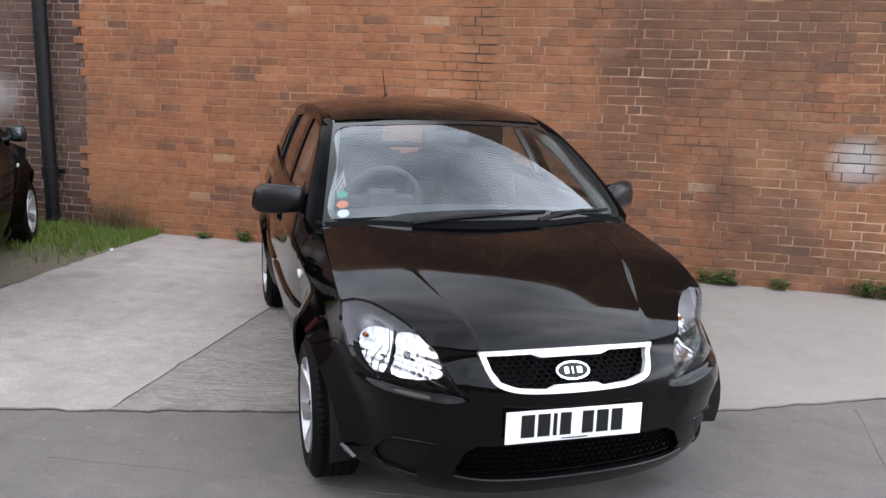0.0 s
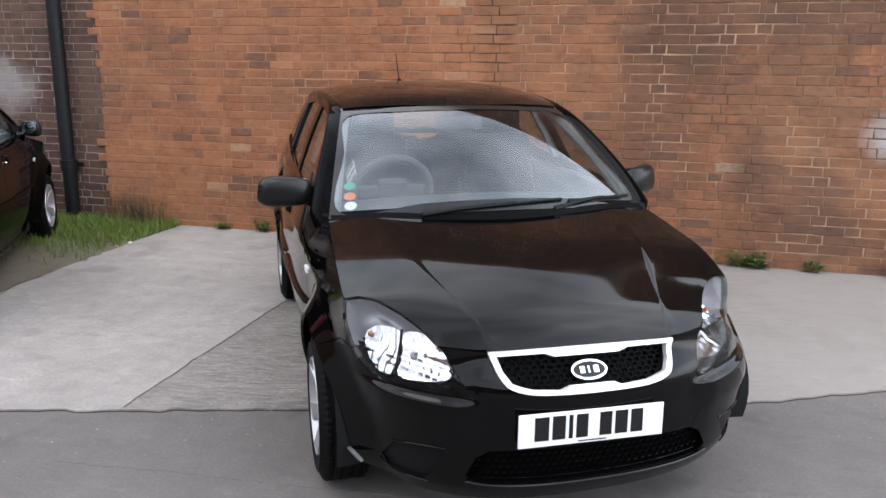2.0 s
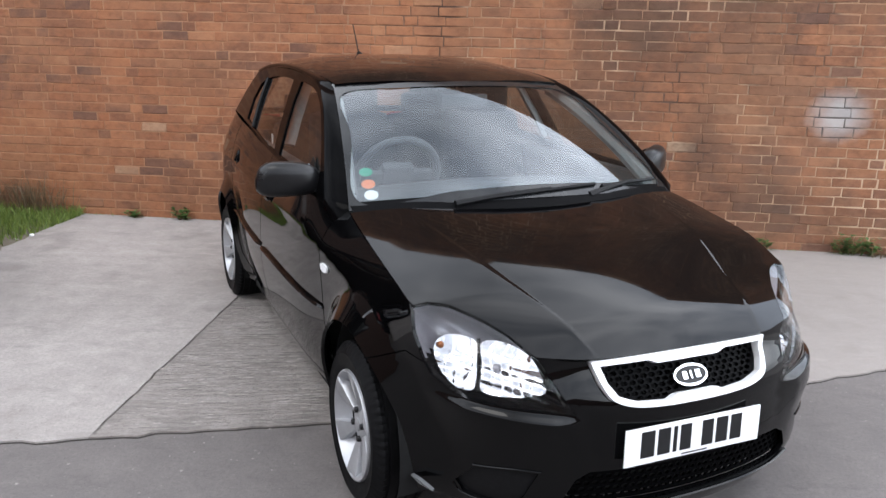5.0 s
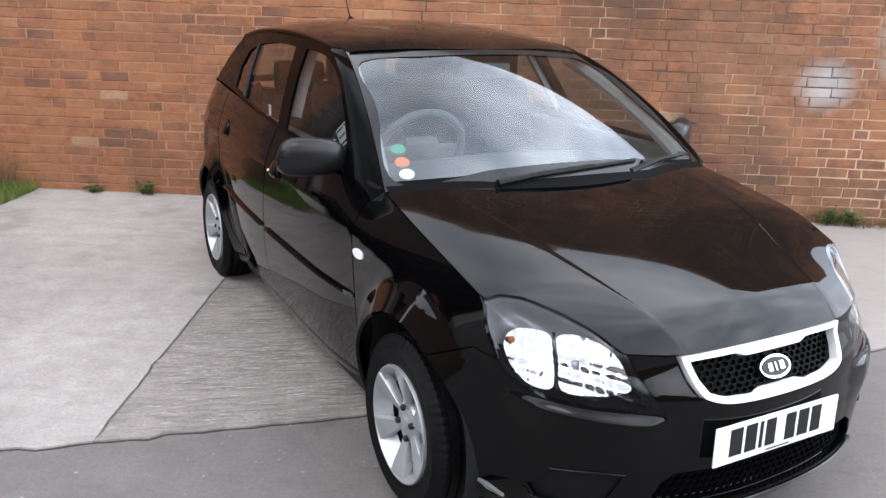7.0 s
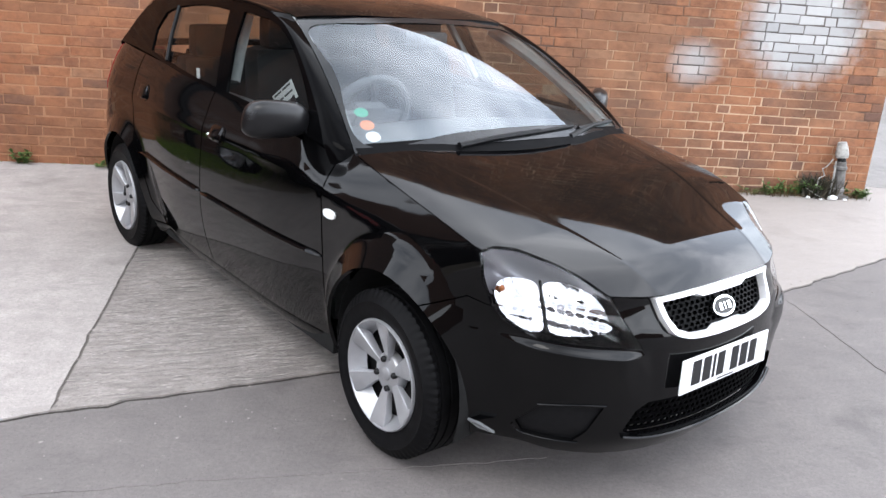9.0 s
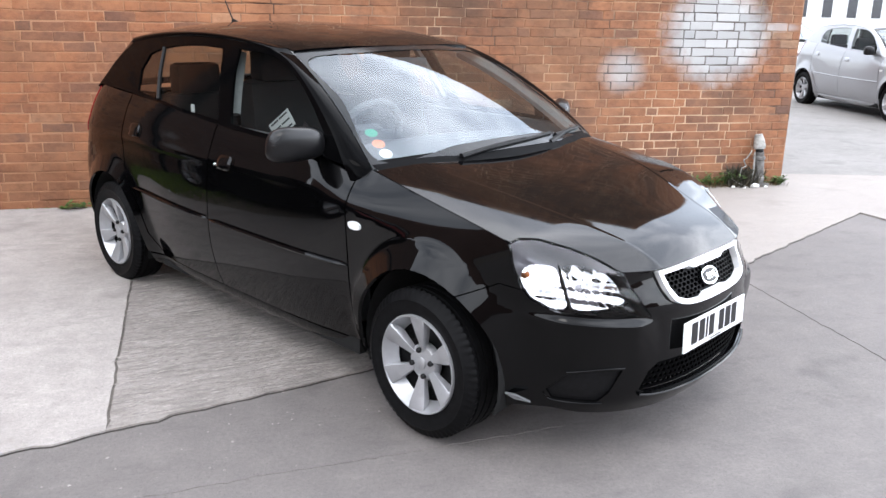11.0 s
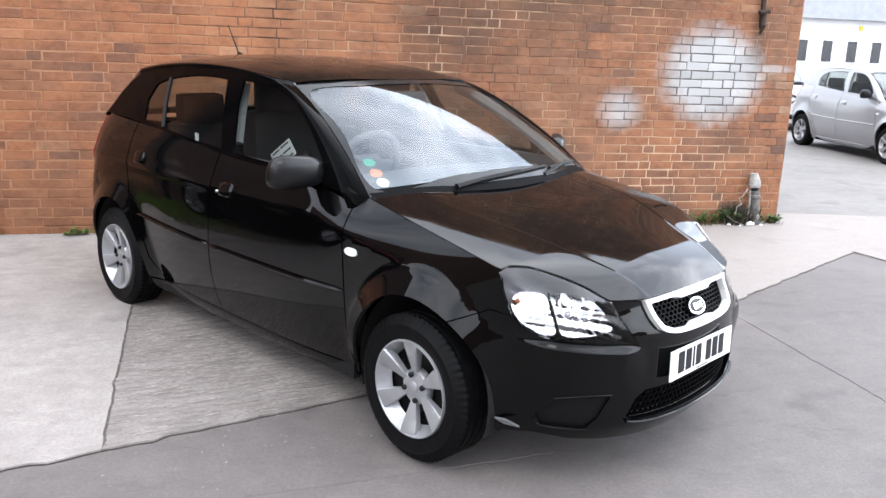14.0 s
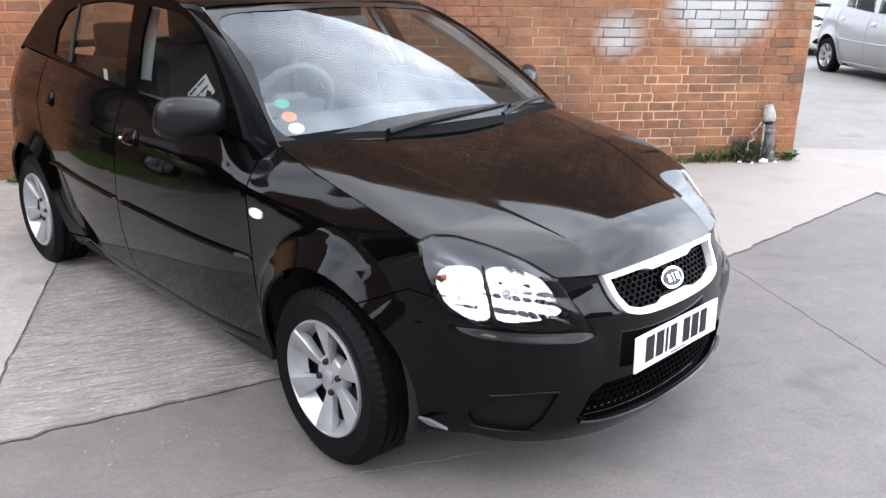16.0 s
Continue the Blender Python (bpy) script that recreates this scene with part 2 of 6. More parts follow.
M_ASPHALT = ground_material("worn_asphalt", (0.102, 0.092, 0.088), (0.181, 0.162, 0.154))
M_SEAM = ground_material("asphalt_seam", (0.108, 0.097, 0.092), (0.182, 0.163, 0.155))
M_JOINT = ground_material("joint_dirt", (0.045, 0.039, 0.033), (0.16, 0.142, 0.125))
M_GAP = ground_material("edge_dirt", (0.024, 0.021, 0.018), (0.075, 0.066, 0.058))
M_CONC_A = ground_material("smooth_concrete", (0.226, 0.204, 0.191), (0.445, 0.410, 0.386), 0, 0.4)
M_CONC_B = ground_material("brushed_concrete", (0.200, 0.178, 0.164), (0.355, 0.320, 0.296), 9.0, 0.45)
M_YARD = ground_material("worn_yard_concrete", (0.150, 0.140, 0.132), (0.285, 0.268, 0.255), 0, 0.4)
M_SOIL = ground_material("soil_with_grit", (0.085, 0.072, 0.052), (0.23, 0.195, 0.15))
M_FARWALL = simple("far_brick_wall", (0.13, 0.07, 0.05), 0.85, 0, 0.4, 3, 0.2)


def brick_material(name, random_from, dark_wall=False):
    """Fired clay: each brick its own tone, with grain, soot and sprayed white paint on two round patches."""
    m = Nodes(name)
    geo = m.nt.nodes.new("ShaderNodeNewGeometry")
    pos = geo.outputs["Position"]
    if random_from == "object":
        rnd = m.nt.nodes.new("ShaderNodeObjectInfo").outputs["Random"]
    else:
        rnd = geo.outputs["Random Per Island"]
    if dark_wall:
        tone = m.ramp(rnd, (0.0, (0.058, 0.033, 0.028)), (0.5, (0.098, 0.055, 0.043)), (1.0, (0.15, 0.080, 0.058)))
    else:
        tone = m.ramp(rnd, (0.0, (0.150, 0.083, 0.064)), (0.10, (0.235, 0.112, 0.068)), (0.22, (0.305, 0.134, 0.070)), (0.6, (0.345, 0.150, 0.075)),
                      (0.93, (0.385, 0.175, 0.090)), (0.985, (0.40, 0.205, 0.115)), (1.0, (0.44, 0.33, 0.24)))
    grain = m.noise(45, 5, 0.7, pos)
    col = m.mixc(m.ramp(grain, (0.3, g3(0.0)), (0.75, g3(0.35))), tone, m.mixc(1.0, tone, (0.55, 0.5, 0.5), "MULTIPLY"))
    soot = m.noise(1.3, 6, 0.65, pos, (1.0, 1.0, 0.7))
    col = m.mixc(m.ramp(soot, (0.46, g3(0.0)), (0.66, g3(0.62))), col, (0.145, 0.088, 0.066))
    mottle = m.noise(6.5, 6, 0.72, pos, (0.7, 1.0, 1.3))
    col = m.mixc(m.ramp(mottle, (0.50, g3(0.0)), (0.72, g3(0.55))), col, (0.17, 0.098, 0.070))
    pock = m.noise(24, 5, 0.7, pos, (0.7, 1.0, 1.2))
    col = m.mixc(m.ramp(pock, (0.48, g3(0.0)), (0.70, g3(0.5))), col, m.mixc(1.0, col, (0.55, 0.52, 0.50), "MULTIPLY"))
    smear = m.noise(4.0, 5, 0.7, pos, (0.8, 1.0, 1.0))
    col = m.mixc(m.ramp(smear, (0.46, g3(0.0)), (0.66, g3(0.0 if dark_wall else 0.5))), col, (0.375, 0.182, 0.098))
    sep = m.node("ShaderNodeSeparateXYZ", Vector=pos)

    def spot(cx, cz, rx, rz):
        dx = m.math("DIVIDE", m.math("SUBTRACT", sep.outputs[0], cx), rx)
        dz = m.math("DIVIDE", m.math("SUBTRACT", sep.outputs[2], cz), rz)
        return m.math("SQRT", m.math("ADD", m.math("MULTIPLY", dx, dx), m.math("MULTIPLY", dz, dz)))

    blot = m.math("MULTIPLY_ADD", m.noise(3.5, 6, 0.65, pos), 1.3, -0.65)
    # seen stains, plus unseen high darkening that dims the wall in reflections
    for cx, cz, rx, rz, most in SOOT_AND_DIMMING:
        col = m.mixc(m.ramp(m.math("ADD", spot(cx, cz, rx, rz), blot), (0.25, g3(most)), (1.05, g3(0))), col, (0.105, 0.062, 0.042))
    wash = m.noise(0.55, 4, 0.5, pos)
    col = m.mixc(m.ramp(wash, (0.48, g3(0.0)), (0.70, g3(0.0 if dark_wall else 0.40))), col, (0.45, 0.230, 0.125))
    blotch = m.noise(11, 6, 0.7, pos, (0.8, 1.0, 1.25))
    col = m.mixc(m.ramp(blotch, (0.47, g3(0.0)), (0.66, g3(0.6))), col, m.mixc(1.0, col, (0.60, 0.52, 0.46), "MULTIPLY"))
    col = m.mixc(m.ramp(blotch, (0.30, g3(0.35)), (0.42, g3(0.0))), col, m.mixc(1.0, col, (1.22, 1.22, 1.2), "MULTIPLY"))
    col = m.mixc(1.0, col, (0.90, 0.825, 0.78), "MULTIPLY")
    if not dark_wall:
        # two batches of brick: brighter orange in the older half, browner towards the corner
        batch = m.math("ADD", m.math("MULTIPLY_ADD", sep.outputs[0], 0.25, 0.40), m.math("MULTIPLY_ADD", wash, 0.6, -0.3))
        col = m.mixc(1.0, col, m.ramp(batch, (0.30, (1.01, 0.97, 0.89)), (0.85, (0.95, 0.985, 0.97))), "MULTIPLY")
        rag = m.math("MULTIPLY_ADD", m.noise(9, 5, 0.6, pos), 0.50, -0.25)
        for cx, cz, rx, rz, most, soft in PATCHES:
            r = spot(cx, cz, rx, rz)
            col = m.mixc(m.ramp(m.math("ADD", r, rag), (soft, g3(most)), (1.08, g3(0))), col, m.mixc(m.ramp(rnd, (0.0, g3(0.0)), (1.0, g3(1.0))), (0.34, 0.345, 0.345), (0.46, 0.465, 0.462)))
    else:
        rub = m.math("ADD", spot(-5.95, 1.30, 0.55, 0.30), m.math("MULTIPLY_ADD", m.noise(3.2, 5, 0.6, pos), 1.4, -0.7))
        col = m.mixc(m.ramp(rub, (0.35, g3(0.45)), (1.0, g3(0.0))), col, (0.42, 0.42, 0.42))
    m.set(Base_Color=col, Roughness=0.85)
    m.bump(m.math("ADD", grain, m.noise(12, 3, 0.5, pos)), 0.35, 0.004)
    return m.mat


# round sprayed patches on the wall: centre x and z, half width and height, strength, where it begins to fade
PATCHES = ((2.90, 1.37, 0.58, 0.49, 0.95, 0.58), (2.01, 1.05, 0.25, 0.23, 0.72, 0.25), (3.50, 1.44, 0.25, 0.05, 0.5, 0.5))
# sooty stains, and dimming put in high up: centre x and z, half width and height, strength
# the two near z = 3.4 are unseen, coloured dark to dim the bonnet's reflection
SOOT_AND_DIMMING = ((0.9, 2.35, 1.9, 0.6, 0.5), (1.45, 0.30, 1.2, 0.45, 0.5), (-0.85, 1.95, 0.45, 0.9, 0.55), (0.35, 1.15, 0.9, 0.8, 0.4), (1.35, 1.2, 0.55, 0.7, 0.45), (-1.4, 3.45, 3.6, 1.15, 0.97), (2.6, 3.35, 3.4, 1.25, 0.95), (0.45, 1.75, 0.65, 0.7, 0.82), (1.25, 1.95, 0.7, 0.55, 0.8), (2.2, 2.0, 0.9, 0.4, 0.6), (1.5, 0.5, 0.5, 0.4, 0.45), (1.05, 0.75, 0.32, 0.5, 0.6), (3.32, 1.55, 0.10, 0.35, 0.8), (3.1, 0.75, 0.3, 0.22, 0.5), (-3.0, 1.2, 0.5, 0.3, 0.35), (-2.75, 0.25, 0.6, 0.35, 0.35))
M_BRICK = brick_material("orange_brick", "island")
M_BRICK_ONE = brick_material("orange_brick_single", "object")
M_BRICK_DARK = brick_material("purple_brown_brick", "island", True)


def mortar_material(name, a, b, sprayed=False):
    m = Nodes(name)
    n = m.noise(1.6, 5, 0.6)
    m.set(Base_Color=m.mixc(m.ramp(m.noise(70, 4, 0.7), (0.3, g3(0.3)), (0.7, g3(0))), m.ramp(n, (0.42, a), (0.60, b)), (0.05, 0.04, 0.03)), Roughness=0.95)
    m.bump(m.noise(90, 4, 0.7), 0.5, 0.004)
    if sprayed:
        geo = m.nt.nodes.new("ShaderNodeNewGeometry")
        smear = m.noise(4.0, 5, 0.7, geo.outputs["Position"], (0.8, 1.0, 1.0))
        m.set(Base_Color=m.mixc(m.ramp(smear, (0.42, g3(0.0)), (0.60, g3(0.75))), m.b.inputs["Base Color"].links[0].from_socket, (0.34, 0.175, 0.098)))
        sep = m.node("ShaderNodeSeparateXYZ", Vector=geo.outputs["Position"])
        col = m.b.inputs["Base Color"].links[0].from_socket
        # joints rubbed over with brick dust in the west, and washed out black down one crack
        dust = m.math("ADD", m.math("MULTIPLY_ADD", sep.outputs[0], -0.30, -0.35), m.math("MULTIPLY_ADD", n, 1.2, -0.6))
        col = m.mixc(m.ramp(dust, (0.0, g3(0.0)), (0.35, g3(0.8))), col, (0.335, 0.165, 0.088))
        dx = m.math("DIVIDE", m.math("SUBTRACT", sep.outputs[0], -0.98), 0.20)
        dz = m.math("DIVIDE", m.math("SUBTRACT", sep.outputs[2], 1.85), 0.75)
        r = m.math("SQRT", m.math("ADD", m.math("MULTIPLY", dx, dx), m.math("MULTIPLY", dz, dz)))
        col = m.mixc(m.ramp(r, (0.6, g3(0.9)), (1.1, g3(0))), col, (0.05, 0.028, 0.020))
        # repointed in pale mortar low down towards the corner
        dx = m.math("DIVIDE", m.math("SUBTRACT", sep.outputs[0], 2.60), 0.90)
        dz = m.math("DIVIDE", m.math("SUBTRACT", sep.outputs[2], 0.50), 0.52)
        r = m.math("SQRT", m.math("ADD", m.math("MULTIPLY", dx, dx), m.math("MULTIPLY", dz, dz)))
        col = m.mixc(m.ramp(m.math("ADD", r, m.math("MULTIPLY_ADD", n, 0.8, -0.4)), (0.6, g3(0.8)), (1.1, g3(0))), col, (0.52, 0.37, 0.25))
        for cx, cz, rx, rz, most, soft in PATCHES[:2]:
            dx = m.math("DIVIDE", m.math("SUBTRACT", sep.outputs[0], cx), rx)
            dz = m.math("DIVIDE", m.math("SUBTRACT", sep.outputs[2], cz), rz)
            r = m.math("SQRT", m.math("ADD", m.math("MULTIPLY", dx, dx), m.math("MULTIPLY", dz, dz)))
            col = m.mixc(m.ramp(r, (0.7, g3(0.9)), (1.0, g3(0))), col, (0.085, 0.08, 0.08))
        m.set(Base_Color=col)
    return m.mat


M_MORTAR = mortar_material("sandy_mortar", (0.105, 0.058, 0.040), (0.50, 0.335, 0.215), True)
M_MORTAR_DARK = mortar_material("pale_mortar", (0.19, 0.160, 0.145), (0.33, 0.285, 0.255))


# ---------------------------------------------------------------- mesh helpers
def mesh_object(name, verts, faces, mat, parent=None, label="", normals=None, smooth=True):
    me = bpy.data.meshes.new(name)
    me.from_pydata([tuple(v) for v in verts], [], [tuple(f) for f in faces])
    me.materials.append(mat)
    if smooth:
        me.polygons.foreach_set("use_smooth", [True] * len(me.polygons))
    me.update()
    if normals is not None:
        me.normals_split_custom_set([tuple(n) for n in normals])
    ob = new(name, me)
    if parent is not None:
        ob.parent = parent
    if label:
        tagged(ob, label)
    return ob


def part(name, bm, mat, parent, label="", smooth=False, bevel=0.0, sharp=35):
    """Links a bmesh as one mesh object under a thing or a part."""
    if bevel:
        edges = [e for e in bm.edges if len(e.link_faces) == 2 and e.calc_face_angle(0) > radians(sharp)]
        bmesh.ops.bevel(bm, geom=edges, offset=bevel, segments=2, profile=0.6, affect="EDGES", clamp_overlap=True)
    bmesh.ops.recalc_face_normals(bm, faces=bm.faces)
    me = bpy.data.meshes.new(name)
    bm.to_mesh(me)
    bm.free()
    me.materials.append(mat)
    ob = new(name, me)
    if smooth or bevel:
        me.polygons.foreach_set("use_smooth", [True] * len(me.polygons))
        me.set_sharp_from_angle(angle=radians(40))
    if parent is not None:
        ob.parent = parent
    if label:
        tagged(ob, label)
    return ob


def box(bm, x0, x1, y0, y1, z0, z1):
    m = Matrix.Translation(((x0 + x1) / 2, (y0 + y1) / 2, (z0 + z1) / 2)) @ Matrix.Diagonal((x1 - x0, y1 - y0, z1 - z0, 1))
    return bmesh.ops.create_cube(bm, size=1, matrix=m)["verts"]


def tube(bm, points, radius, seg=8, caps=True, squash=1.0):
    """A round bar along points; radius may be one number or one for each point."""
    pts = [Vector(p) for p in points]
    radii = radius if hasattr(radius, "__len__") else [radius] * len(pts)
    rings = []
    for k, p in enumerate(pts):
        d = (pts[min(k + 1, len(pts) - 1)] - pts[max(k - 1, 0)]).normalized()
        a = d.cross(Vector((0, 0, 1)))
        a = a.normalized() if a.length > 0.05 else Vector((1, 0, 0))
        b = d.cross(a)
        rings.append([bm.verts.new(p + radii[k] * (math.cos(t) * a + squash * math.sin(t) * b)) for t in np.linspace(0, 2 * math.pi, seg, endpoint=False)])
    for r, q in zip(rings, rings[1:]):
        for n in range(seg):
            bm.faces.new((r[n], r[(n + 1) % seg], q[(n + 1) % seg], q[n]))
    if caps:
        bm.faces.new(rings[0][::-1])
        bm.faces.new(rings[-1])


def lathe(bm, profile, seg=40, axis="x", centre=(0, 0, 0), closed=False):
    """Turns a profile of (along, radius) round an axis."""
    c = Vector(centre)
    rings = []
    for a, r in profile:
        ring = []
        for t in np.linspace(0, 2 * math.pi, seg, endpoint=False):
            u, v = r * math.cos(t), r * math.sin(t)
            ring.append(bm.verts.new(c + Vector({"x": (a, u, v), "y": (u, a, v), "z": (u, v, a)}[axis])))
        rings.append(ring)
    pairs = list(zip(rings, rings[1:])) + ([(rings[-1], rings[0])] if closed else [])
    for r, q in pairs:
        for n in range(seg):
            bm.faces.new((r[n], r[(n + 1) % seg], q[(n + 1) % seg], q[n]))
    return rings


def spline(xs, ys):
    """A smooth function through few knots (cubic Hermite), straight beyond its ends."""
    xs, ys = np.asarray(xs, float), np.asarray(ys, float)
    m = np.gradient(ys, xs)

    def f(x):
        x = np.asarray(x, float)
        k = np.clip(np.searchsorted(xs, x) - 1, 0, len(xs) - 2)
        h = xs[k + 1] - xs[k]
        t = (x - xs[k]) / h
        inner = ((1 + 2 * t) * (1 - t) ** 2 * ys[k] + t * (1 - t) ** 2 * h * m[k] + t * t * (3 - 2 * t) * ys[k + 1] + t * t * (t - 1) * h * m[k + 1])
        return np.where(x < xs[0], ys[0] + m[0] * (x - xs[0]), np.where(x > xs[-1], ys[-1] + m[-1] * (x - xs[-1]), inner))

    return f


def through_points(points, n=8, closed=False):
    """A Catmull-Rom curve through 2D or 3D points."""
    p = [np.asarray(q, float) for q in points]
    out = []
    count = len(p) if closed else len(p) - 1
    for k in range(count):
        a, b, c, d = (p[(k - 1) % len(p)], p[k], p[(k + 1) % len(p)], p[(k + 2) % len(p)]) if closed else (p[max(k - 1, 0)], p[k], p[k + 1], p[min(k + 2, len(p) - 1)])
        for t in np.linspace(0, 1, n, endpoint=False):
            out.append(0.5 * (2 * b + (c - a) * t + (2 * a - 5 * b + 4 * c - d) * t * t + (3 * b - a - 3 * c + d) * t ** 3))
    if not closed:
        out.append(p[-1])
    return np.array(out)


def dense(loop, step):
    """A closed 2D loop with no edge longer than step."""
    loop = np.asarray(loop, float)
    out = []
    for a, b in zip(loop, np.roll(loop, -1, 0)):
        n = max(1, int(math.ceil(np.linalg.norm(b - a) / step)))
        out += [a + (b - a) * k / n for k in range(n)]
    out = np.array(out)
    keep = np.linalg.norm(out - np.roll(out, 1, 0), axis=1) > 1e-4
    return out[keep]


def inside(pts, loop):
    x, y = pts[:, 0][:, None], pts[:, 1][:, None]
    a, b = loop, np.roll(loop, -1, 0)
    cross = ((a[:, 1] > y) != (b[:, 1] > y)) & (x < (b[:, 0] - a[:, 0]) * (y - a[:, 1]) / (b[:, 1] - a[:, 1] + 1e-12) + a[:, 0])
    return cross.sum(1) % 2 == 1


def fill(outer, holes=(), step=0.03, extra=None):
    """Triangles that fill a 2D outline with holes, at an even spacing."""
    from mathutils import geometry
    loops = [dense(l, step) for l in (outer, *holes)]
    lo, hi = loops[0].min(0), loops[0].max(0)
    gx, gy = np.meshgrid(np.arange(lo[0] + step / 2, hi[0], step), np.arange(lo[1] + step / 2, hi[1], step))
    gx = gx + (np.arange(gx.shape[0]) % 2)[:, None] * step / 2
    grid = np.stack([gx.ravel(), gy.ravel()], 1)
    if len(grid):
        ok = inside(grid, loops[0])
        for h in loops[1:]:
            ok &= ~inside(grid, h)
        grid = grid[ok]
        edge = np.concatenate(loops)
        if len(grid):
            near = np.min(np.linalg.norm(grid[:, None] - edge[None], axis=2), axis=1)
            grid = grid[near > 0.55 * step]
    if extra is not None:
        edge = np.concatenate(loops)
        ex = extra[inside(extra, loops[0])]
        ex = ex[np.min(np.linalg.norm(ex[:, None] - edge[None], axis=2), axis=1) > 0.004]
        grid = grid[np.min(np.linalg.norm(grid[:, None] - ex[None], axis=2), axis=1) > 0.012]
        grid = np.concatenate([grid, ex])
    verts, edges = [], []
    for l in loops:
        k = len(verts)
        verts += [Vector(p) for p in l]
        edges += [(k + n, k + (n + 1) % len(l)) for n in range(len(l))]
    verts += [Vector(p) for p in grid]
    v, _, f, *_ = geometry.delaunay_2d_cdt(verts, edges, [], 0, 1e-6)
    v = np.array([tuple(q) for q in v])
    f = np.array([t for t in f if len(t) == 3])
    mid = v[f].mean(1)
    ok = inside(mid, loops[0])
    for h in loops[1:]:
        ok &= ~inside(mid, h)
    f = f[ok]
    # slivers that bridge three points of a nearly straight edge are left out
    a, b, c = v[f[:, 0]], v[f[:, 1]], v[f[:, 2]]
    area = np.abs((b - a)[:, 0] * (c - a)[:, 1] - (b - a)[:, 1] * (c - a)[:, 0])
    longest = np.max([np.linalg.norm(q, axis=1) for q in (b - a, c - b, a - c)], axis=0)
    rim = np.min(np.linalg.norm(v[:, None] - np.concatenate(loops)[None], axis=2), axis=1) < 1e-5 if len(v) < 3000 else np.zeros(len(v), bool)
    return v, f[~((area < 0.03 * longest ** 2) & rim[f].all(1))]


def surface_normals(surf, uv, flip=False, h=0.002):
    u, v = uv[:, 0], uv[:, 1]
    du = surf(u + h, v) - surf(u - h, v)
    dv = surf(u, v + h) - surf(u, v - h)
    n = np.cross(du, dv)
    n /= np.linalg.norm(n, axis=1)[:, None] + 1e-12
    return -n if flip else n


def panel(name, surf, outer, holes=(), mat=None, parent=None, label="", step=0.03, sides=(1,), flip=False, lip=0.012, off=0.0, extra=None):
    """A sheet cut out of a curved surface by an outline in the surface's own two coordinates, with its edges folded in.
    sides: (1,) once; (1, -1) with its mirror image across x = 0, in the same mesh."""
    uv, tri = fill(outer, holes, step, extra)
    p = surf(uv[:, 0], uv[:, 1])
    n = surface_normals(surf, uv, flip)
    p = p + off * n
    flatn = np.cross(p[tri[:, 1]] - p[tri[:, 0]], p[tri[:, 2]] - p[tri[:, 0]])
    wrong = (flatn * n[tri[:, 0]]).sum(1) < 0
    tri = tri.copy()
    tri[wrong] = tri[wrong][:, ::-1]
    verts, faces, norms = [], [], []
    seen = {}
    for t in tri:
        for a, b in ((t[0], t[1]), (t[1], t[2]), (t[2], t[0])):
            seen[(int(a), int(b))] = True
    rim = [(a, b) for a, b in seen if (b, a) not in seen]
    made = None
    for s in sides:
        m = np.array([s, 1, 1])
        verts, faces, norms = list(p * m), [], []
        for t in tri:
            t = t if s > 0 else t[::-1]
            faces.append(tuple(int(q) for q in t))
            norms += [n[q] * m for q in t]
        if lip:
            idx = {}
            for a, b in rim:
                for q in (a, b):
                    if q not in idx:
                        idx[q] = len(verts)
                        verts.append((p[q] - lip * n[q]) * m)
                f = (b, a, idx[a], idx[b])
                f = f if s > 0 else f[::-1]
                fn = np.cross(verts[f[1]] - verts[f[0]], verts[f[2]] - verts[f[0]])
                fn = fn / (np.linalg.norm(fn) + 1e-12)
                faces.append(f)
                norms += [fn] * 4
        made = mesh_object(name, verts, faces, mat, parent, label, norms)
    return made


def strip(name, curve_a, curve_b, mat, parent, bulge=0.0, n=6, sides=(1,), label="", out=(1, 0, 0)):
    """A sheet between two 3D curves of equal count, arched by bulge towards out."""
    a, b, o = np.asarray(curve_a), np.asarray(curve_b), np.asarray(out, float)
    w = np.linspace(0, 1, n + 1)
    rows = [a + (b - a) * t + o * bulge * 4 * t * (1 - t) for t in w]
    p = np.array(rows)
    verts, faces = [], []
    for s in sides:
        verts, faces, k = [], [], 0
        verts += list(p.reshape(-1, 3) * np.array([s, 1, 1]))
        c = len(a)
        for i in range(n):
            for j in range(c - 1):
                q = (k + i * c + j, k + i * c + j + 1, k + (i + 1) * c + j + 1, k + (i + 1) * c + j)
                faces.append(q if s > 0 else q[::-1])
        made = mesh_object(name, verts, faces, mat, parent, label)
    return made


# ---------------------------------------------------------------- ground
WALL_Y, WALL_L, WALL_R, WALL_H = 3.58, -4.80, 3.74, 4.07


def flat(name, outline, z, mat, thick=0.05, label="", kind="structure", parent=None):
    bm = bmesh.new()
    top = [bm.verts.new((x, y, z)) for x, y in outline]
    low = [bm.verts.new((x, y, z - thick)) for x, y in outline]
    bm.faces.new(top)
    for k in range(len(top)):
        j = (k + 1) % len(top)
        bm.faces.new((top[k], low[k], low[j], top[j]))
    bmesh.ops.triangulate(bm, faces=[f for f in bm.faces if len(f.verts) > 4])
    ob = part(name, bm, mat, parent, label)
    return tagged(ob, label, kind=kind)


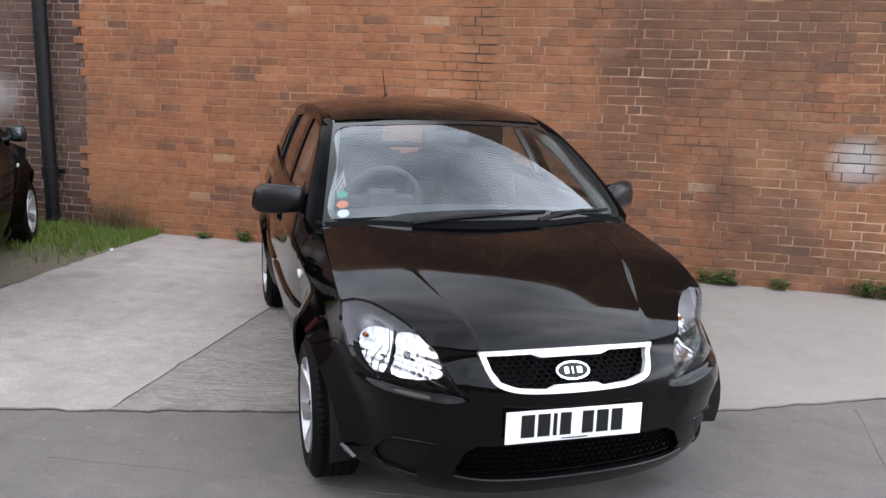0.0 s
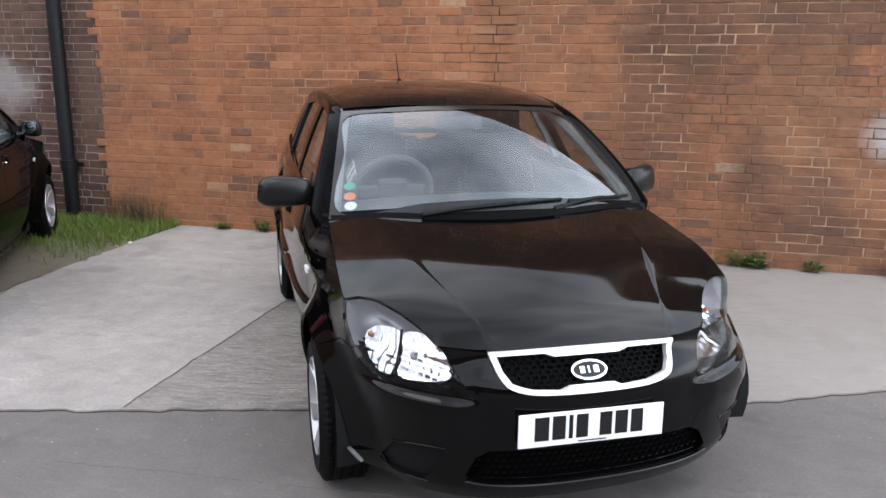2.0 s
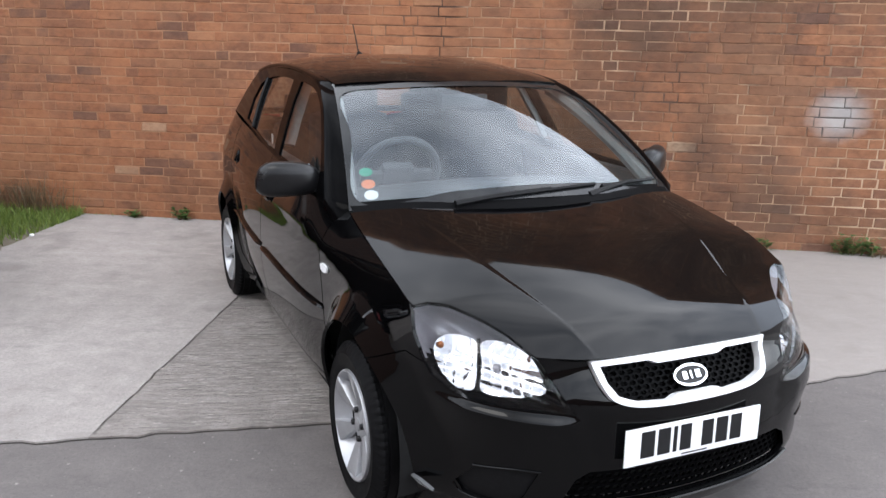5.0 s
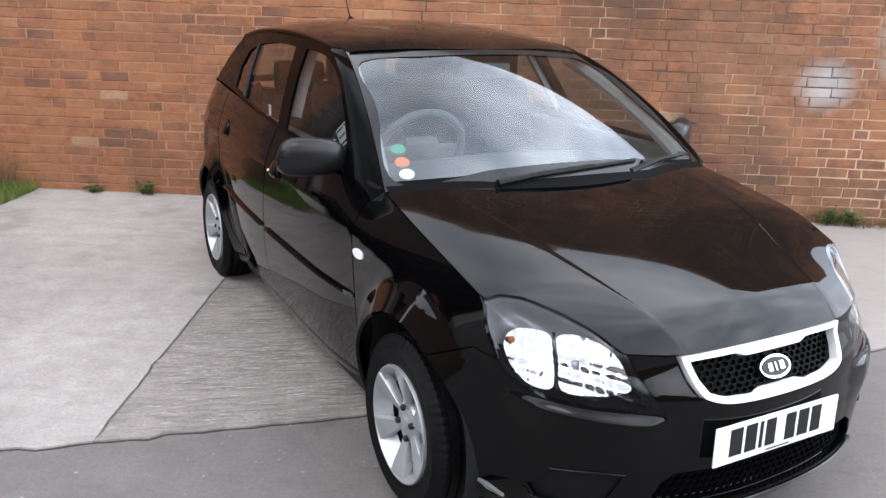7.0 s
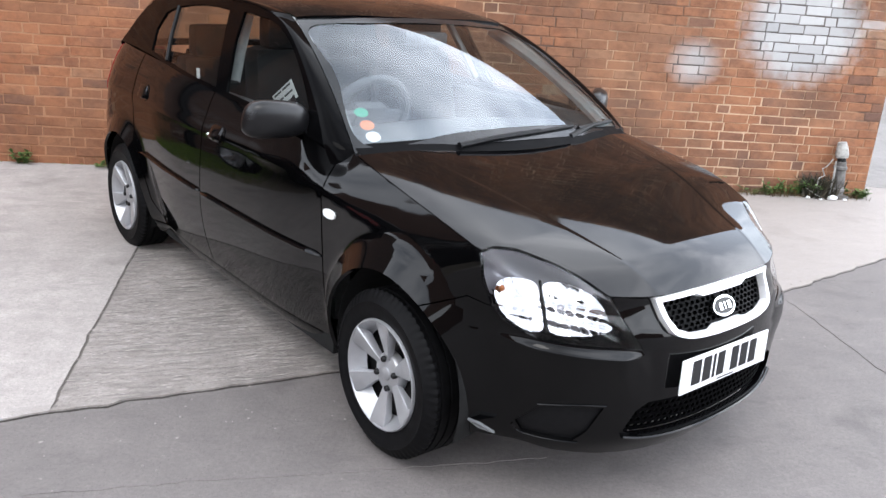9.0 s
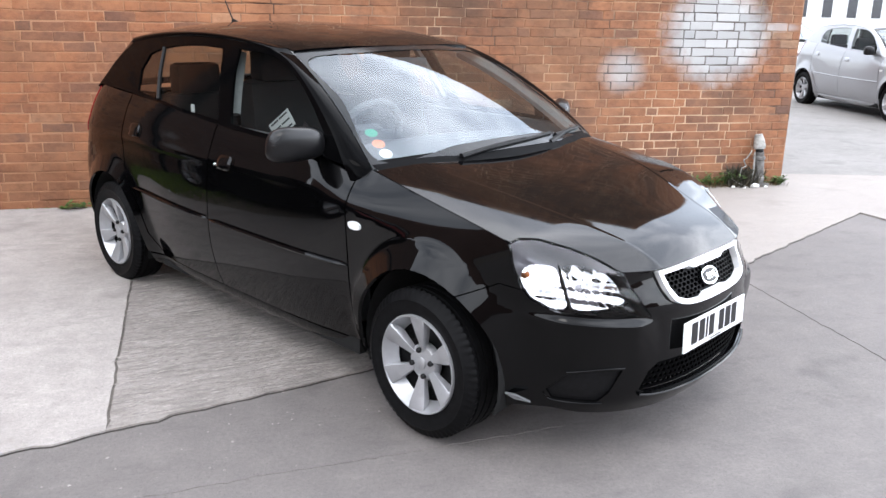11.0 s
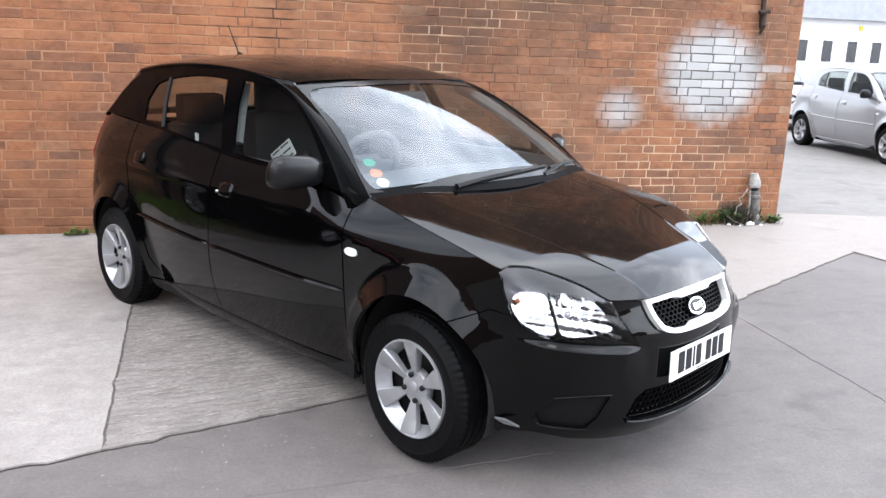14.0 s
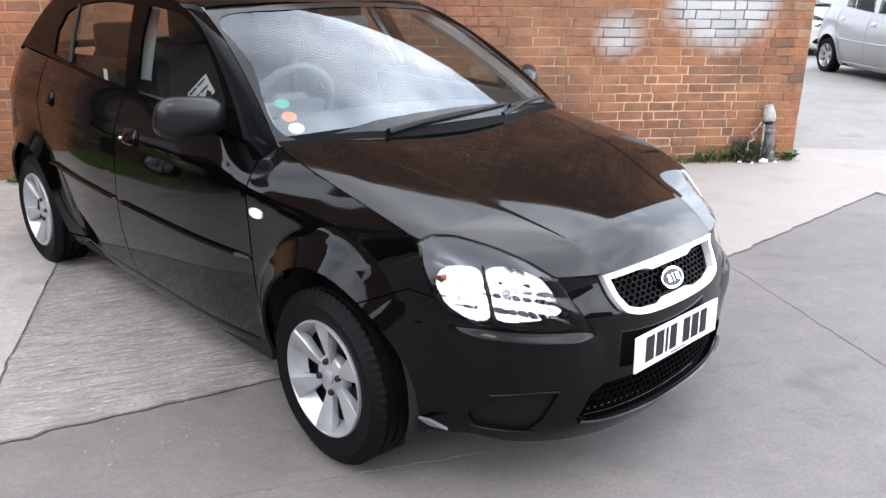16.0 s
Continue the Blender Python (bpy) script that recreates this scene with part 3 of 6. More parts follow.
def ragged(points, amount, step, seed):
    """A line through points with a worn, uneven course."""
    rng = np.random.default_rng(seed)
    out = []
    for a, b in zip(points, points[1:]):
        a, b = np.array(a), np.array(b)
        n = max(1, int(np.linalg.norm(b - a) / step))
        d = (b - a) / np.linalg.norm(b - a)
        for k in range(n):
            out.append(tuple(a + (b - a) * k / n + np.array([-d[1], d[0]]) * rng.normal(0, amount)))
    out.append(tuple(points[-1]))
    return out


bm = bmesh.new()
bmesh.ops.create_grid(bm, x_segments=8, y_segments=8, size=150)
tagged(part("ground", bm, M_ASPHALT, None), "worn grey asphalt yard with faint stains", "ground", kind="structure")

EDGE = [(-6.5, -1.75), (-3.4, -0.70), (-2.30, -0.34), (-1.82, -0.19), (-0.92, 0.11), (1.06, 0.83), (1.84, 1.28), (3.65, 2.40)]
JOINT = [(-1.82, -0.19), (-1.90, 1.55), (-1.96, WALL_Y)]
edge_left = ragged(EDGE[1:4], 0.006, 0.06, 1)
edge_right = ragged(EDGE[3:], 0.006, 0.06, 2)
joint = ragged(JOINT, 0.0028, 0.07, 3)
grass_edge = [(-4.05, WALL_Y), (-4.00, 2.8), (-3.88, 1.35), (-3.66, 0.6), (-3.4, -0.70)]
flat("pavement_1", edge_left + [(x - 0.006, y) for x, y in joint[1:]] + ragged(grass_edge, 0.012, 0.08, 4)[:-1], 0.012, M_CONC_A, 0.05, "pale smooth concrete slab with dirt stains beside the car")
flat("pavement_2", edge_right + [(3.72, 2.05), (4.6, 1.0), (30, -6), (40, 2), (9.0, 3.35), (5.6, 3.62), (WALL_R + 0.3, 4.0), (WALL_R, WALL_Y)] + [(x + 0.006, y) for x, y in joint[::-1]][:-1], 0.012, M_CONC_B, 0.05, "brushed grey concrete slab under the car, with ribbed texture")
flat("pavement_6", [(WALL_R + 0.3, 4.006), (5.6, 3.626), (9.0, 3.356), (40, 2.006), (70, 20), (70, 70), (WALL_R + 0.004, 70), (WALL_R + 0.004, 3.7)], 0.012, M_YARD, 0.05, "worn grey concrete yard behind the building")
flat("pavement_3", [(x - 0.0085, y) for x, y in joint] + [(x + 0.0085, y) for x, y in joint[::-1]], 0.0065, M_JOINT, 0.02, "dirt-filled joint between the concrete slabs")
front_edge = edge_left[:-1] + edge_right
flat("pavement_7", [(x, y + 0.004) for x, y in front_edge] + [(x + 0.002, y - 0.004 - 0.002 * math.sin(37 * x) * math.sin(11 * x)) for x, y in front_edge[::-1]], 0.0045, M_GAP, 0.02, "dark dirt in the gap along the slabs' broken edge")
crack = ragged([(-1.75, -0.68), (-1.289, -0.617), (-0.689, -0.559), (-0.1, -0.49)], 0.004, 0.03, 12)
flat("pavement_4", [(x, y - 0.002) for x, y in crack] + [(x, y + 0.003) for x, y in crack[::-1]], 0.0025, M_SEAM, 0.02, "fine worn crack across the asphalt")
seam = ragged([(1.66, 1.10), (1.65, 0.4), (1.63, -0.5), (1.60, -1.6)], 0.004, 0.05, 13)
flat("pavement_5", [(x - 0.003, y) for x, y in seam] + [(x + 0.003, y) for x, y in seam[::-1]], 0.0025, M_SEAM, 0.02, "sealed seam between two lays of asphalt")
flat("verge", [(-4.0, WALL_Y), (-3.96, 2.8), (-3.84, 1.35), (-3.62, 0.6), (-3.36, -0.72), (-9, -2.5), (-9, WALL_Y)], 0.009, M_SOIL, 0.02, "strip of bare gritty soil along the slab")


def tamped_ridges(rows, seed):
    """Broken ridges that a tamping board left across the slab, row behind row along its front edge."""
    rng = np.random.default_rng(seed)
    along, across = np.array([math.cos(radians(17)), math.sin(radians(17))]), np.array([-math.sin(radians(17)), math.cos(radians(17))])
    verts, faces = [], []
    for r in range(rows):
        a = rng.uniform(0.02, 0.12)
        while a < 2.3:
            size, wide, high = rng.uniform(0.025, 0.15), rng.uniform(0.004, 0.008), rng.uniform(0.0014, 0.0040)
            c = np.array([-1.80, -0.16]) + across * (0.035 + 0.031 * r + rng.normal(0, 0.004)) + along * a
            if rng.random() < 0.80 - 0.16 * a and c[0] > -1.78 - 0.075 * (c[1] + 0.2):
                d = along * size / 2 + across * rng.normal(0, 0.05) * size
                k = len(verts)
                z = 0.0118
                for p, w, h in ((-1.0, 0.25, 0.0), (-0.55, 0.9, 0.8), (0.1, 1.0, 1.0), (0.6, 0.75, 0.7), (1.0, 0.2, 0.0)):
                    m = c + d * p + across * rng.normal(0, 0.0022)
                    verts += [(*(m - across * wide * w), z), (*(m - across * wide * 0.2 * w), z + high * h), (*(m + across * wide * w), z)]
                for q in range(4):
                    b = k + 3 * q
                    faces += [(b, b + 3, b + 4, b + 1), (b + 1, b + 4, b + 5, b + 2)]
            a += size * rng.uniform(0.7, 1.5)
    tagged(mesh_object("tamped_ridges", verts, faces, M_RIDGE, None, smooth=False), "broken ridges tamped into the brushed concrete slab", "concrete", kind="stuff")


M_RIDGE = simple("worn_concrete_ridge", (0.245, 0.221, 0.204), 0.85, 0, 0.45, 45, 0.4)
tamped_ridges(74, 55)


# ---------------------------------------------------------------- brick walls
COURSE, STRETCH, JOINTW = 0.0741, 0.218, 0.0072


def brick_rows(x0, x1, z0, z1, seed, start=0, tooth=0.0):
    """Bricks of a garden-wall bond: three stretchers to a header in each course, some courses all stretchers."""
    rng = np.random.default_rng(seed)
    rows = []
    for r in range(int((z1 - z0) / COURSE)):
        z = z0 + r * COURSE
        x = x0 - (0.0 if r % 2 else STRETCH * 0.75) - rng.uniform(0, 0.03)
        left = x0 - tooth * (0, 0.5, 1.0, 0.25)[(r // 4) % 4] - tooth * 0.3 * (r % 2)
        k = r * 2 + start
        while x < x1:
            w = STRETCH / 2 if k % 4 == 3 else STRETCH
            a, b = max(x, left), min(x + w, x1)
            if b - a > 0.035:
                rows.append((a, b - JOINTW, z + rng.normal(0, 0.0008), z + COURSE - JOINTW + rng.normal(0, 0.0008), float(np.clip(rng.normal(0, 0.0016), -0.003, 0.0024))))
            x += w + rng.normal(0, 0.002)
            k += 1
    return rows


def brick_shape(w, h, rng, d=0.024, c=0.003):
    """A worn brick's face with uneven, softly chamfered edges, open at its back: corner at 0,0, face towards -y."""
    j = np.clip(rng.normal(0, 0.0022, 8), -0.005, 0.005)
    x0, x1, x2, x3 = j[0], w + j[1], w + j[2], j[3]
    z0, z1, z2, z3 = j[4], j[5], h + j[6], h + j[7]
    e = c + abs(rng.normal(0, 0.0022))
    v = [(x0 + e, -d, z0 + e), (x1 - e, -d, z1 + c), (x2 - c, -d, z2 - e), (x3 + e, -d, z3 - c),
         (x0, -d + c, z0), (x1, -d + c, z1), (x2, -d + c, z2), (x3, -d + c, z3), (x0, 0, z0), (x1, 0, z1), (x2, 0, z2), (x3, 0, z3)]
    f = [(0, 1, 2, 3)]
    for k in range(4):
        j = (k + 1) % 4
        f += [(4 + k, 4 + j, j, k), (8 + k, 8 + j, 4 + j, 4 + k)]
    return v, f


def brick_wall(name, x0, x1, height, y, seed, mat, mortar, label, pick=None):
    bm = bmesh.new()
    box(bm, x0, x1, y + 0.0038, y + 0.36, -0.1, height)
    wall = tagged(part(name, bm, mortar, None), label, "wall", kind="structure")
    verts, faces, singles = [], [], []
    rng = np.random.default_rng(seed + 100)
    for a, b, z0, z1, out in brick_rows(x0, x1, 0.0, height, seed, 0, 0.11 if pick else 0.0):
        if pick and pick(0.5 * (a + b), 0.5 * (z0 + z1)) and len(singles) < 300:
            singles.append((a, b, z0, z1, out))
            continue
        v, f = brick_shape(b - a, z1 - z0, rng)
        k = len(verts)
        verts += [(a + p[0], y + 0.024 + out + p[1], z0 + p[2]) for p in v]
        faces += [tuple(k + q for q in g) for g in f]
    tagged(mesh_object("brickwork", verts, faces, mat, wall, smooth=False), kind="stuff")
    return wall, singles


wall_north, near_bricks = brick_wall("wall_north", WALL_L, WALL_R, WALL_H, WALL_Y, 5, M_BRICK, M_MORTAR,
                                     "weathered orange brick wall with two sprayed white patches", lambda x, z: x > 1.55 and z < 1.95)
# unseen upper courses are added height that keeps sky out of reflections
wall_west, _ = brick_wall("wall_west", -13.0, WALL_L - 0.004, 5.6, WALL_Y + 0.02, 6, M_BRICK_DARK, M_MORTAR_DARK,
                          "older purple-brown brick wall with pale mortar and rubbed paint")


def plain_wall(name, x0, x1, y0, y1, z1, mat, label):
    bm = bmesh.new()
    box(bm, x0, x1, y0, y1, -0.1, z1)
    return tagged(part(name, bm, mat, None), label, "wall", kind="structure")


plain_wall("wall_return", WALL_R - 0.36, WALL_R - 0.004, WALL_Y + 0.36, 16.0, WALL_H, M_FARWALL, "side of the brick building running back")
# unseen walls, added so that the car reflects a dark horizon
plain_wall("wall_south", -26, 30, -15.4, -15.0, 3.2, M_FARWALL, "unseen plain brick wall added south of the yard for dark reflections")
plain_wall("wall_side", -16.4, -16.0, -15.0, 4.0, 6.0, M_FARWALL, "unseen plain brick wall added to keep low sky out of reflections")


# ---------------------------------------------------------------- car body surfaces (car axes: nose to -y, driver's side -x)
Y_CORNER, Y_TAIL, P_FRONT, P_TAIL = 0.10, 2.25, 2.8, 4.6
nose_y = spline([0.14, 0.20, 0.26, 0.33, 0.42, 0.50, 0.57, 0.60, 0.64, 0.69, 0.76, 1.2], [-0.68, -0.735, -0.772, -0.780, -0.777, -0.772, -0.766, -0.758, -0.737, -0.712, -0.700, -0.70])
tail_y = spline([0.15, 0.3, 0.5, 0.62, 0.75, 0.95, 1.1], [3.06, 3.13, 3.14, 3.13, 3.08, 3.03, 2.98])
fender_top = spline([-0.7, -0.385, 0.0, 0.36, 0.6, 1.3, 2.1, 2.9], [0.755, 0.823, 0.892, 0.955, 0.990, 1.018, 1.075, 1.10])
HOOD_X = spline([-0.7, -0.385, -0.2, 0.0, 0.2, 0.36], [0.752, 0.750, 0.744, 0.736, 0.726, 0.714])
_t = np.linspace(0, math.pi / 2, 3000)


def _arc(power, a, b):
    x, y = np.sin(_t) ** (2 / power), np.cos(_t) ** (2 / power)
    u = np.r_[0, np.cumsum(np.hypot(np.diff(x * a), np.diff(y * b)))]
    return u, x, y


_uf, _xf, _yf = _arc(P_FRONT, 0.83, 0.88)
plan_power = spline([0.2, 0.57, 0.69, 0.815, 0.95], [2.7, 2.8, 3.3, 4.3, 4.07])
_ur, _xr, _yr = _arc(P_TAIL, 0.80, 0.85)
U_SIDE, U_BACK = _uf[-1], _uf[-1] + (Y_TAIL - Y_CORNER)
ARCH_F, ARCH_R = (-0.050, 0.345, 0.318), (2.49, 0.338, 0.303)


def plain_width(y, z):
    """Half width of the side before its top turns inwards: tucked sill, wheel arch flares, soft waist line."""
    low = 0.095 * np.clip((0.56 - z) / 0.40, 0, 2) ** 2
    flare = 0.0
    for (cy, r, cz), deep, dip, wide in ((ARCH_F, 0.062, 0.042, 0.100), (ARCH_R, 0.040, 0.028, 0.10)):
        d = np.clip(np.hypot(y - cy, z - cz) - r, -0.02, None)
        rise = 1 - d / wide
        flare = flare + deep * 0.5 * (rise + np.sqrt(rise * rise + 0.02)) - dip * np.exp(-(d / 0.30) ** 2)
    waist = 0.006 * np.exp(-((z - 0.86) / 0.03) ** 2) * np.clip((y - 0.5) / 0.3, 0, 1)
    return 0.832 - low + flare + waist


def _inset(y):
    """How far the wing's top turns in, so that it meets the bonnet's edge."""
    if y > 0.36:
        return float(np.interp(y, [0.36, 0.6, 2.0, 2.9], [_inset(0.36), 0.075, 0.078, 0.125]))
    z = float(fender_top(y))
    p = float(plan_power(min(z, 0.95)))
    yn = max(0.0, (Y_CORNER - y) / (Y_CORNER - float(nose_y(z))))
    return float(plain_width(y, z)) - float(HOOD_X(y)) / max(0.3, 1 - yn ** p) ** (1 / p)


_iy = np.r_[np.linspace(-0.5, 0.36, 12), 0.6, 1.2, 2.0, 2.9]
top_inset = spline(_iy, [_inset(y) for y in _iy])


def turn_in(y, z, top):
    wing = np.clip((z - top + 0.155) / 0.155, 0, 1.02) ** 1.4
    door = np.clip((z - 0.60) / (top - 0.60), 0, 1.2) ** 3
    w = np.clip((y - 0.25) / 0.7, 0, 1)
    return wing * (1 - w) + door * w


def half_width(y, z):
    top = fender_top(y)
    return plain_width(y, z) - top_inset(np.clip(y, -0.5, 2.9)) * turn_in(y, z, top)


def skirt(u, z):
    """The body's outer side: u runs in metres from the nose's middle round the corner, along the side and round the tail."""
    u, z = np.asarray(u, float), np.asarray(z, float)
    sgn = np.where(u < 0, -1.0, 1.0)
    u = np.abs(u)
    xn = np.where(u < U_SIDE, np.interp(u, _uf, _xf), np.where(u < U_BACK, 1.0, np.interp(U_BACK + _ur[-1] - u, _ur, _xr)))
    th = np.interp(u, _uf, _t)
    pw = 2 / plan_power(np.clip(z, 0.2, 0.95))
    xn = np.where(u < U_SIDE, np.sin(th) ** pw, xn)
    yn = np.clip(np.cos(th), 0, 1) ** pw
    rn = np.where(u > U_BACK, np.interp(U_BACK + _ur[-1] - u, _ur, _yr), 0.0)
    y = np.where(u < U_SIDE, Y_CORNER - yn * (Y_CORNER - nose_y(z)), np.where(u < U_BACK, Y_CORNER + u - U_SIDE, Y_TAIL + rn * (tail_y(z) - Y_TAIL)))
    shelf = z - 0.540 - 0.032 * np.clip((u - 0.45) / 0.4, 0, 1)
    ledge = 0.022 * np.exp(-(shelf / np.where(shelf > 0, 0.019, 0.12)) ** 2) * np.clip((u - 0.36) / 0.1, 0, 1) * np.clip((0.95 - u) / 0.22, 0, 1)
    return np.stack([-sgn * (xn * half_width(y, z) + 0.6 * ledge), y - 0.8 * ledge, z], -1)


def u_at_y(y, z):
    if y < Y_CORNER:
        c = min(1.0, max(0.0, float((Y_CORNER - y) / (Y_CORNER - nose_y(z))))) ** (float(plan_power(np.clip(z, 0.2, 0.95))) / 2)
        return float(np.interp(math.acos(c), _t, _uf))
    if y <= Y_TAIL:
        return U_SIDE + y - Y_CORNER
    return U_BACK + _ur[-1] - float(np.interp((y - Y_TAIL) / (tail_y(z) - Y_TAIL), _yr[::-1], _ur[::-1]))


def u_at_x(x, z):
    us = np.linspace(0, U_SIDE, 600)
    return float(np.interp(x, -skirt(us, np.full(600, z))[:, 0], us))


def fx(x, z):
    return (u_at_x(x, z), z)


def fy(y, z):
    return (u_at_y(y, z), z)


# bonnet: its edge lies on the wing's upper edge
hood_mid = lambda y: np.polyval((0.1401, -0.0346, 0.1593, 0.9331), np.asarray(y, float)) - 1.7 * np.clip(-0.575 - np.asarray(y, float), 0, 1) ** 2
CREASE = spline([-0.72, -0.45, -0.3, 0.0, 0.25], [0.315, 0.395, 0.432, 0.485, 0.525])


def hood(x, y):
    x, y = np.asarray(x, float), np.asarray(y, float)
    t = np.abs(x) / HOOD_X(y)
    bend = 0.0217 + 0.1108 * y
    lift = -0.0018 * np.clip((0.22 - y) / 0.3, 0, 1)
    gap = lambda a: np.clip((a - CREASE(y)) / 0.006, -40, 40)
    fold = lambda a: bend * 0.006 * np.log1p(np.exp(gap(a))) + lift / (1 + np.exp(-2 * gap(a)))
    round_ = 0.40 - 0.42 * y
    nose = 0.22 * np.clip((-0.40 - y) / 0.25, 0, 1) ** 1.5 * 0.006 * np.log1p(np.exp(gap(np.abs(x))))
    drop = hood_mid(y) - fender_top(np.clip(y, -0.7, 0.36)) - fold(HOOD_X(y))
    return np.stack([x, y, hood_mid(y) - drop * (round_ * t ** 2 + (1 - round_) * t ** 4) - fold(np.abs(x)) - nose], -1)


def glasshouse(y, z):
    """The side windows and their frames."""
    y, z = np.asarray(y, float), np.asarray(z, float)
    x = 0.772 - 0.36 * (z - 1.0) - 0.22 * np.clip(z - 1.0, 0, 1) ** 2 - 0.040 * np.clip((y - 1.5) / 1.2, 0, 2) ** 2
    return np.stack([-x, y, z], -1)


ws_low_y, ws_low_z = (lambda a: 0.205 + 0.135 * a * a), (lambda a: 0.985 - 0.035 * a * a)
ws_top_y, ws_top_z = (lambda a: 0.925 + 0.135 * a * a), (lambda a: 1.376 - 0.028 * a * a)


def windscreen(a, v):
    a, v = np.asarray(a, float), np.asarray(v, float)
    x = a * (0.712 - 0.152 * v)
    y = ws_low_y(a) * (1 - v) + ws_top_y(a) * v - 0.030 * 4 * v * (1 - v) * 0.5
    z = ws_low_z(a) * (1 - v) + ws_top_z(a) * v + 0.030 * 4 * v * (1 - v)
    return np.stack([x, y, z], -1)


roof_mid = spline([0.90, 1.1, 1.4, 1.7, 2.0, 2.3, 2.55, 2.78], [1.370, 1.418, 1.452, 1.467, 1.464, 1.446, 1.418, 1.380])
ROOF_X = spline([1.0, 1.5, 2.2, 2.7], [0.560, 0.580, 0.570, 0.545])


def roof(x, y):
    x, y = np.asarray(x, float), np.asarray(y, float)
    t = np.abs(x) / ROOF_X(y)
    return np.stack([x, y, roof_mid(y) - 0.052 * (0.45 * t ** 2 + 0.55 * t ** 4)], -1)


def back(a, v):
    """Tailgate's upper half with the rear window."""
    a, v = np.asarray(a, float), np.asarray(v, float)
    top = roof(a * 0.545, 2.72 - 0.07 * a * a)
    x = a * (0.545 + 0.12 * (1 - v))
    y = top[..., 1] + (1 - v) * (0.30 - 0.10 * a * a)
    z = top[..., 2] * v + (1.06) * (1 - v) - 0.012 * v
    return np.stack([x, y, z], -1)


def arc(cy, r, cz, a0, a1, n=18):
    return [(cy + r * math.cos(radians(a)), cz + r * math.sin(radians(a))) for a in np.linspace(a0, a1, n)]


# outlines on the body's side, for one side; u grows towards the tail
LAMP_LOW = [fx(0.385, 0.566), fx(0.46, 0.575), fx(0.56, 0.582), fx(0.65, 0.591), fy(-0.52, 0.606), fy(-0.462, 0.635), fy(-0.440, 0.664)]
LAMP_OUT = [fy(-0.424, 0.705), fy(-0.408, 0.755), fy(-0.394, 0.808)]
LAMP_TOP = [(0.742, -0.388), (0.700, -0.390), (0.647, -0.428), (0.578, -0.515), (0.535, -0.580), (0.503, -0.638)]
LAMP_IN = [fx(0.480, 0.722), fx(0.452, 0.675), fx(0.415, 0.612)]
GRILLE_HALF = [(0.0, 0.570), (0.12, 0.572), (0.215, 0.580), (0.283, 0.603), (0.311, 0.645), (0.335, 0.708)]


def wheel(parent, x, y, turn, coarse, side):
    """A tyre on a black steel wheel with a six-spoke silver cover and four nuts."""
    hub = new("wheel", None)
    hub.parent = parent
    seg = 28 if coarse else 66
    R, w = 0.286, 0.0875
    tyre = bmesh.new()
    prof = [(-w * 0.92, 0.178), (-w * 1.0, 0.195), (-w * 1.10, 0.225), (-w * 1.10, 0.243), (-w * 1.13, 0.247), (-w * 1.06, 0.252), (-w * 0.93, 0.277), (-w * 0.80, 0.287)]
    for k, g in enumerate((-0.62, -0.22, 0.22, 0.62)):
        prof += [(w * (g - 0.05), R), (w * (g - 0.04), R - 0.007), (w * (g + 0.04), R - 0.007), (w * (g + 0.05), R)]
    prof += [(w * 0.80, 0.287), (w * 0.93, 0.277), (w * 1.06, 0.255), (w * 1.10, 0.225), (w * 1.0, 0.195), (w * 0.92, 0.178)]
    rings = lathe(tyre, prof, 28 if coarse else 198, "x", closed=True)
    if not coarse:
        for ring in rings[6:9] + rings[-8:-5]:
            for v in ring[::3]:
                v.co.yz *= 0.982
    t = part("tyre", tyre, M_RUBBER, hub, "black rubber tyre", smooth=True)
    rim = bmesh.new()
    lathe(rim, [(-0.075, 0.183), (-0.060, 0.172), (-0.02, 0.165), (-0.01, 0.10), (-0.015, 0.03), (-0.015, 0.0005)], seg, "x")
    part("steel_rim", rim, M_STEEL, hub, "black steel wheel behind the cover", smooth=True)
    # cover: outer ring with a sloping inner wall, hub disc, six broad blades
    ring = bmesh.new()
    lathe(ring, [(-0.040, 0.152), (-0.048, 0.158), (-0.062, 0.166), (-0.086, 0.178), (-0.096, 0.184), (-0.096, 0.188), (-0.088, 0.191), (-0.070, 0.189)], seg, "x")
    cover = part("wheel_cover", ring, M_ALLOY, hub, "silver plastic wheel cover with six broad spokes", smooth=True)
    disc = bmesh.new()
    lathe(disc, [(-0.030, 0.072), (-0.050, 0.070), (-0.060, 0.064), (-0.064, 0.050), (-0.066, 0.030), (-0.067, 0.0005)], 40, "x")
    part("hub_disc", disc, M_ALLOY, cover, smooth=True)
    for k in range(6):
        blade = bmesh.new()
        rows = []
        for r in np.linspace(0.045, 0.182, 6 if coarse else 12):
            w = float(np.interp(r, [0.045, 0.07, 0.11, 0.15, 0.182], [0.014, 0.0155, 0.0245, 0.034, 0.038]))
            top = float(np.interp(r, [0.045, 0.07, 0.11, 0.15, 0.172, 0.182], [-0.062, -0.070, -0.080, -0.090, -0.0955, -0.0955]))
            low = float(np.interp(r, [0.045, 0.15, 0.182], [-0.045, -0.055, -0.080]))
            hub_way = math.sqrt(max(r * r - w * w, 1e-6)) if r > 0.16 else r
            rows.append([blade.verts.new((x, hub_way if abs(v) > 0.9 * w else r, v)) for x, v in ((low, -w), (top + 0.007, -w), (top + 0.0045, -0.92 * w), (top, 0.55 * w), (top - 0.0015, 0.88 * w), (top + 0.003, w), (low, 0.98 * w))])
        for p, q in zip(rows, rows[1:]):
            for n in range(6):
                blade.faces.new((p[n], p[n + 1], q[n + 1], q[n]))
        blade.faces.new(rows[0][::-1])
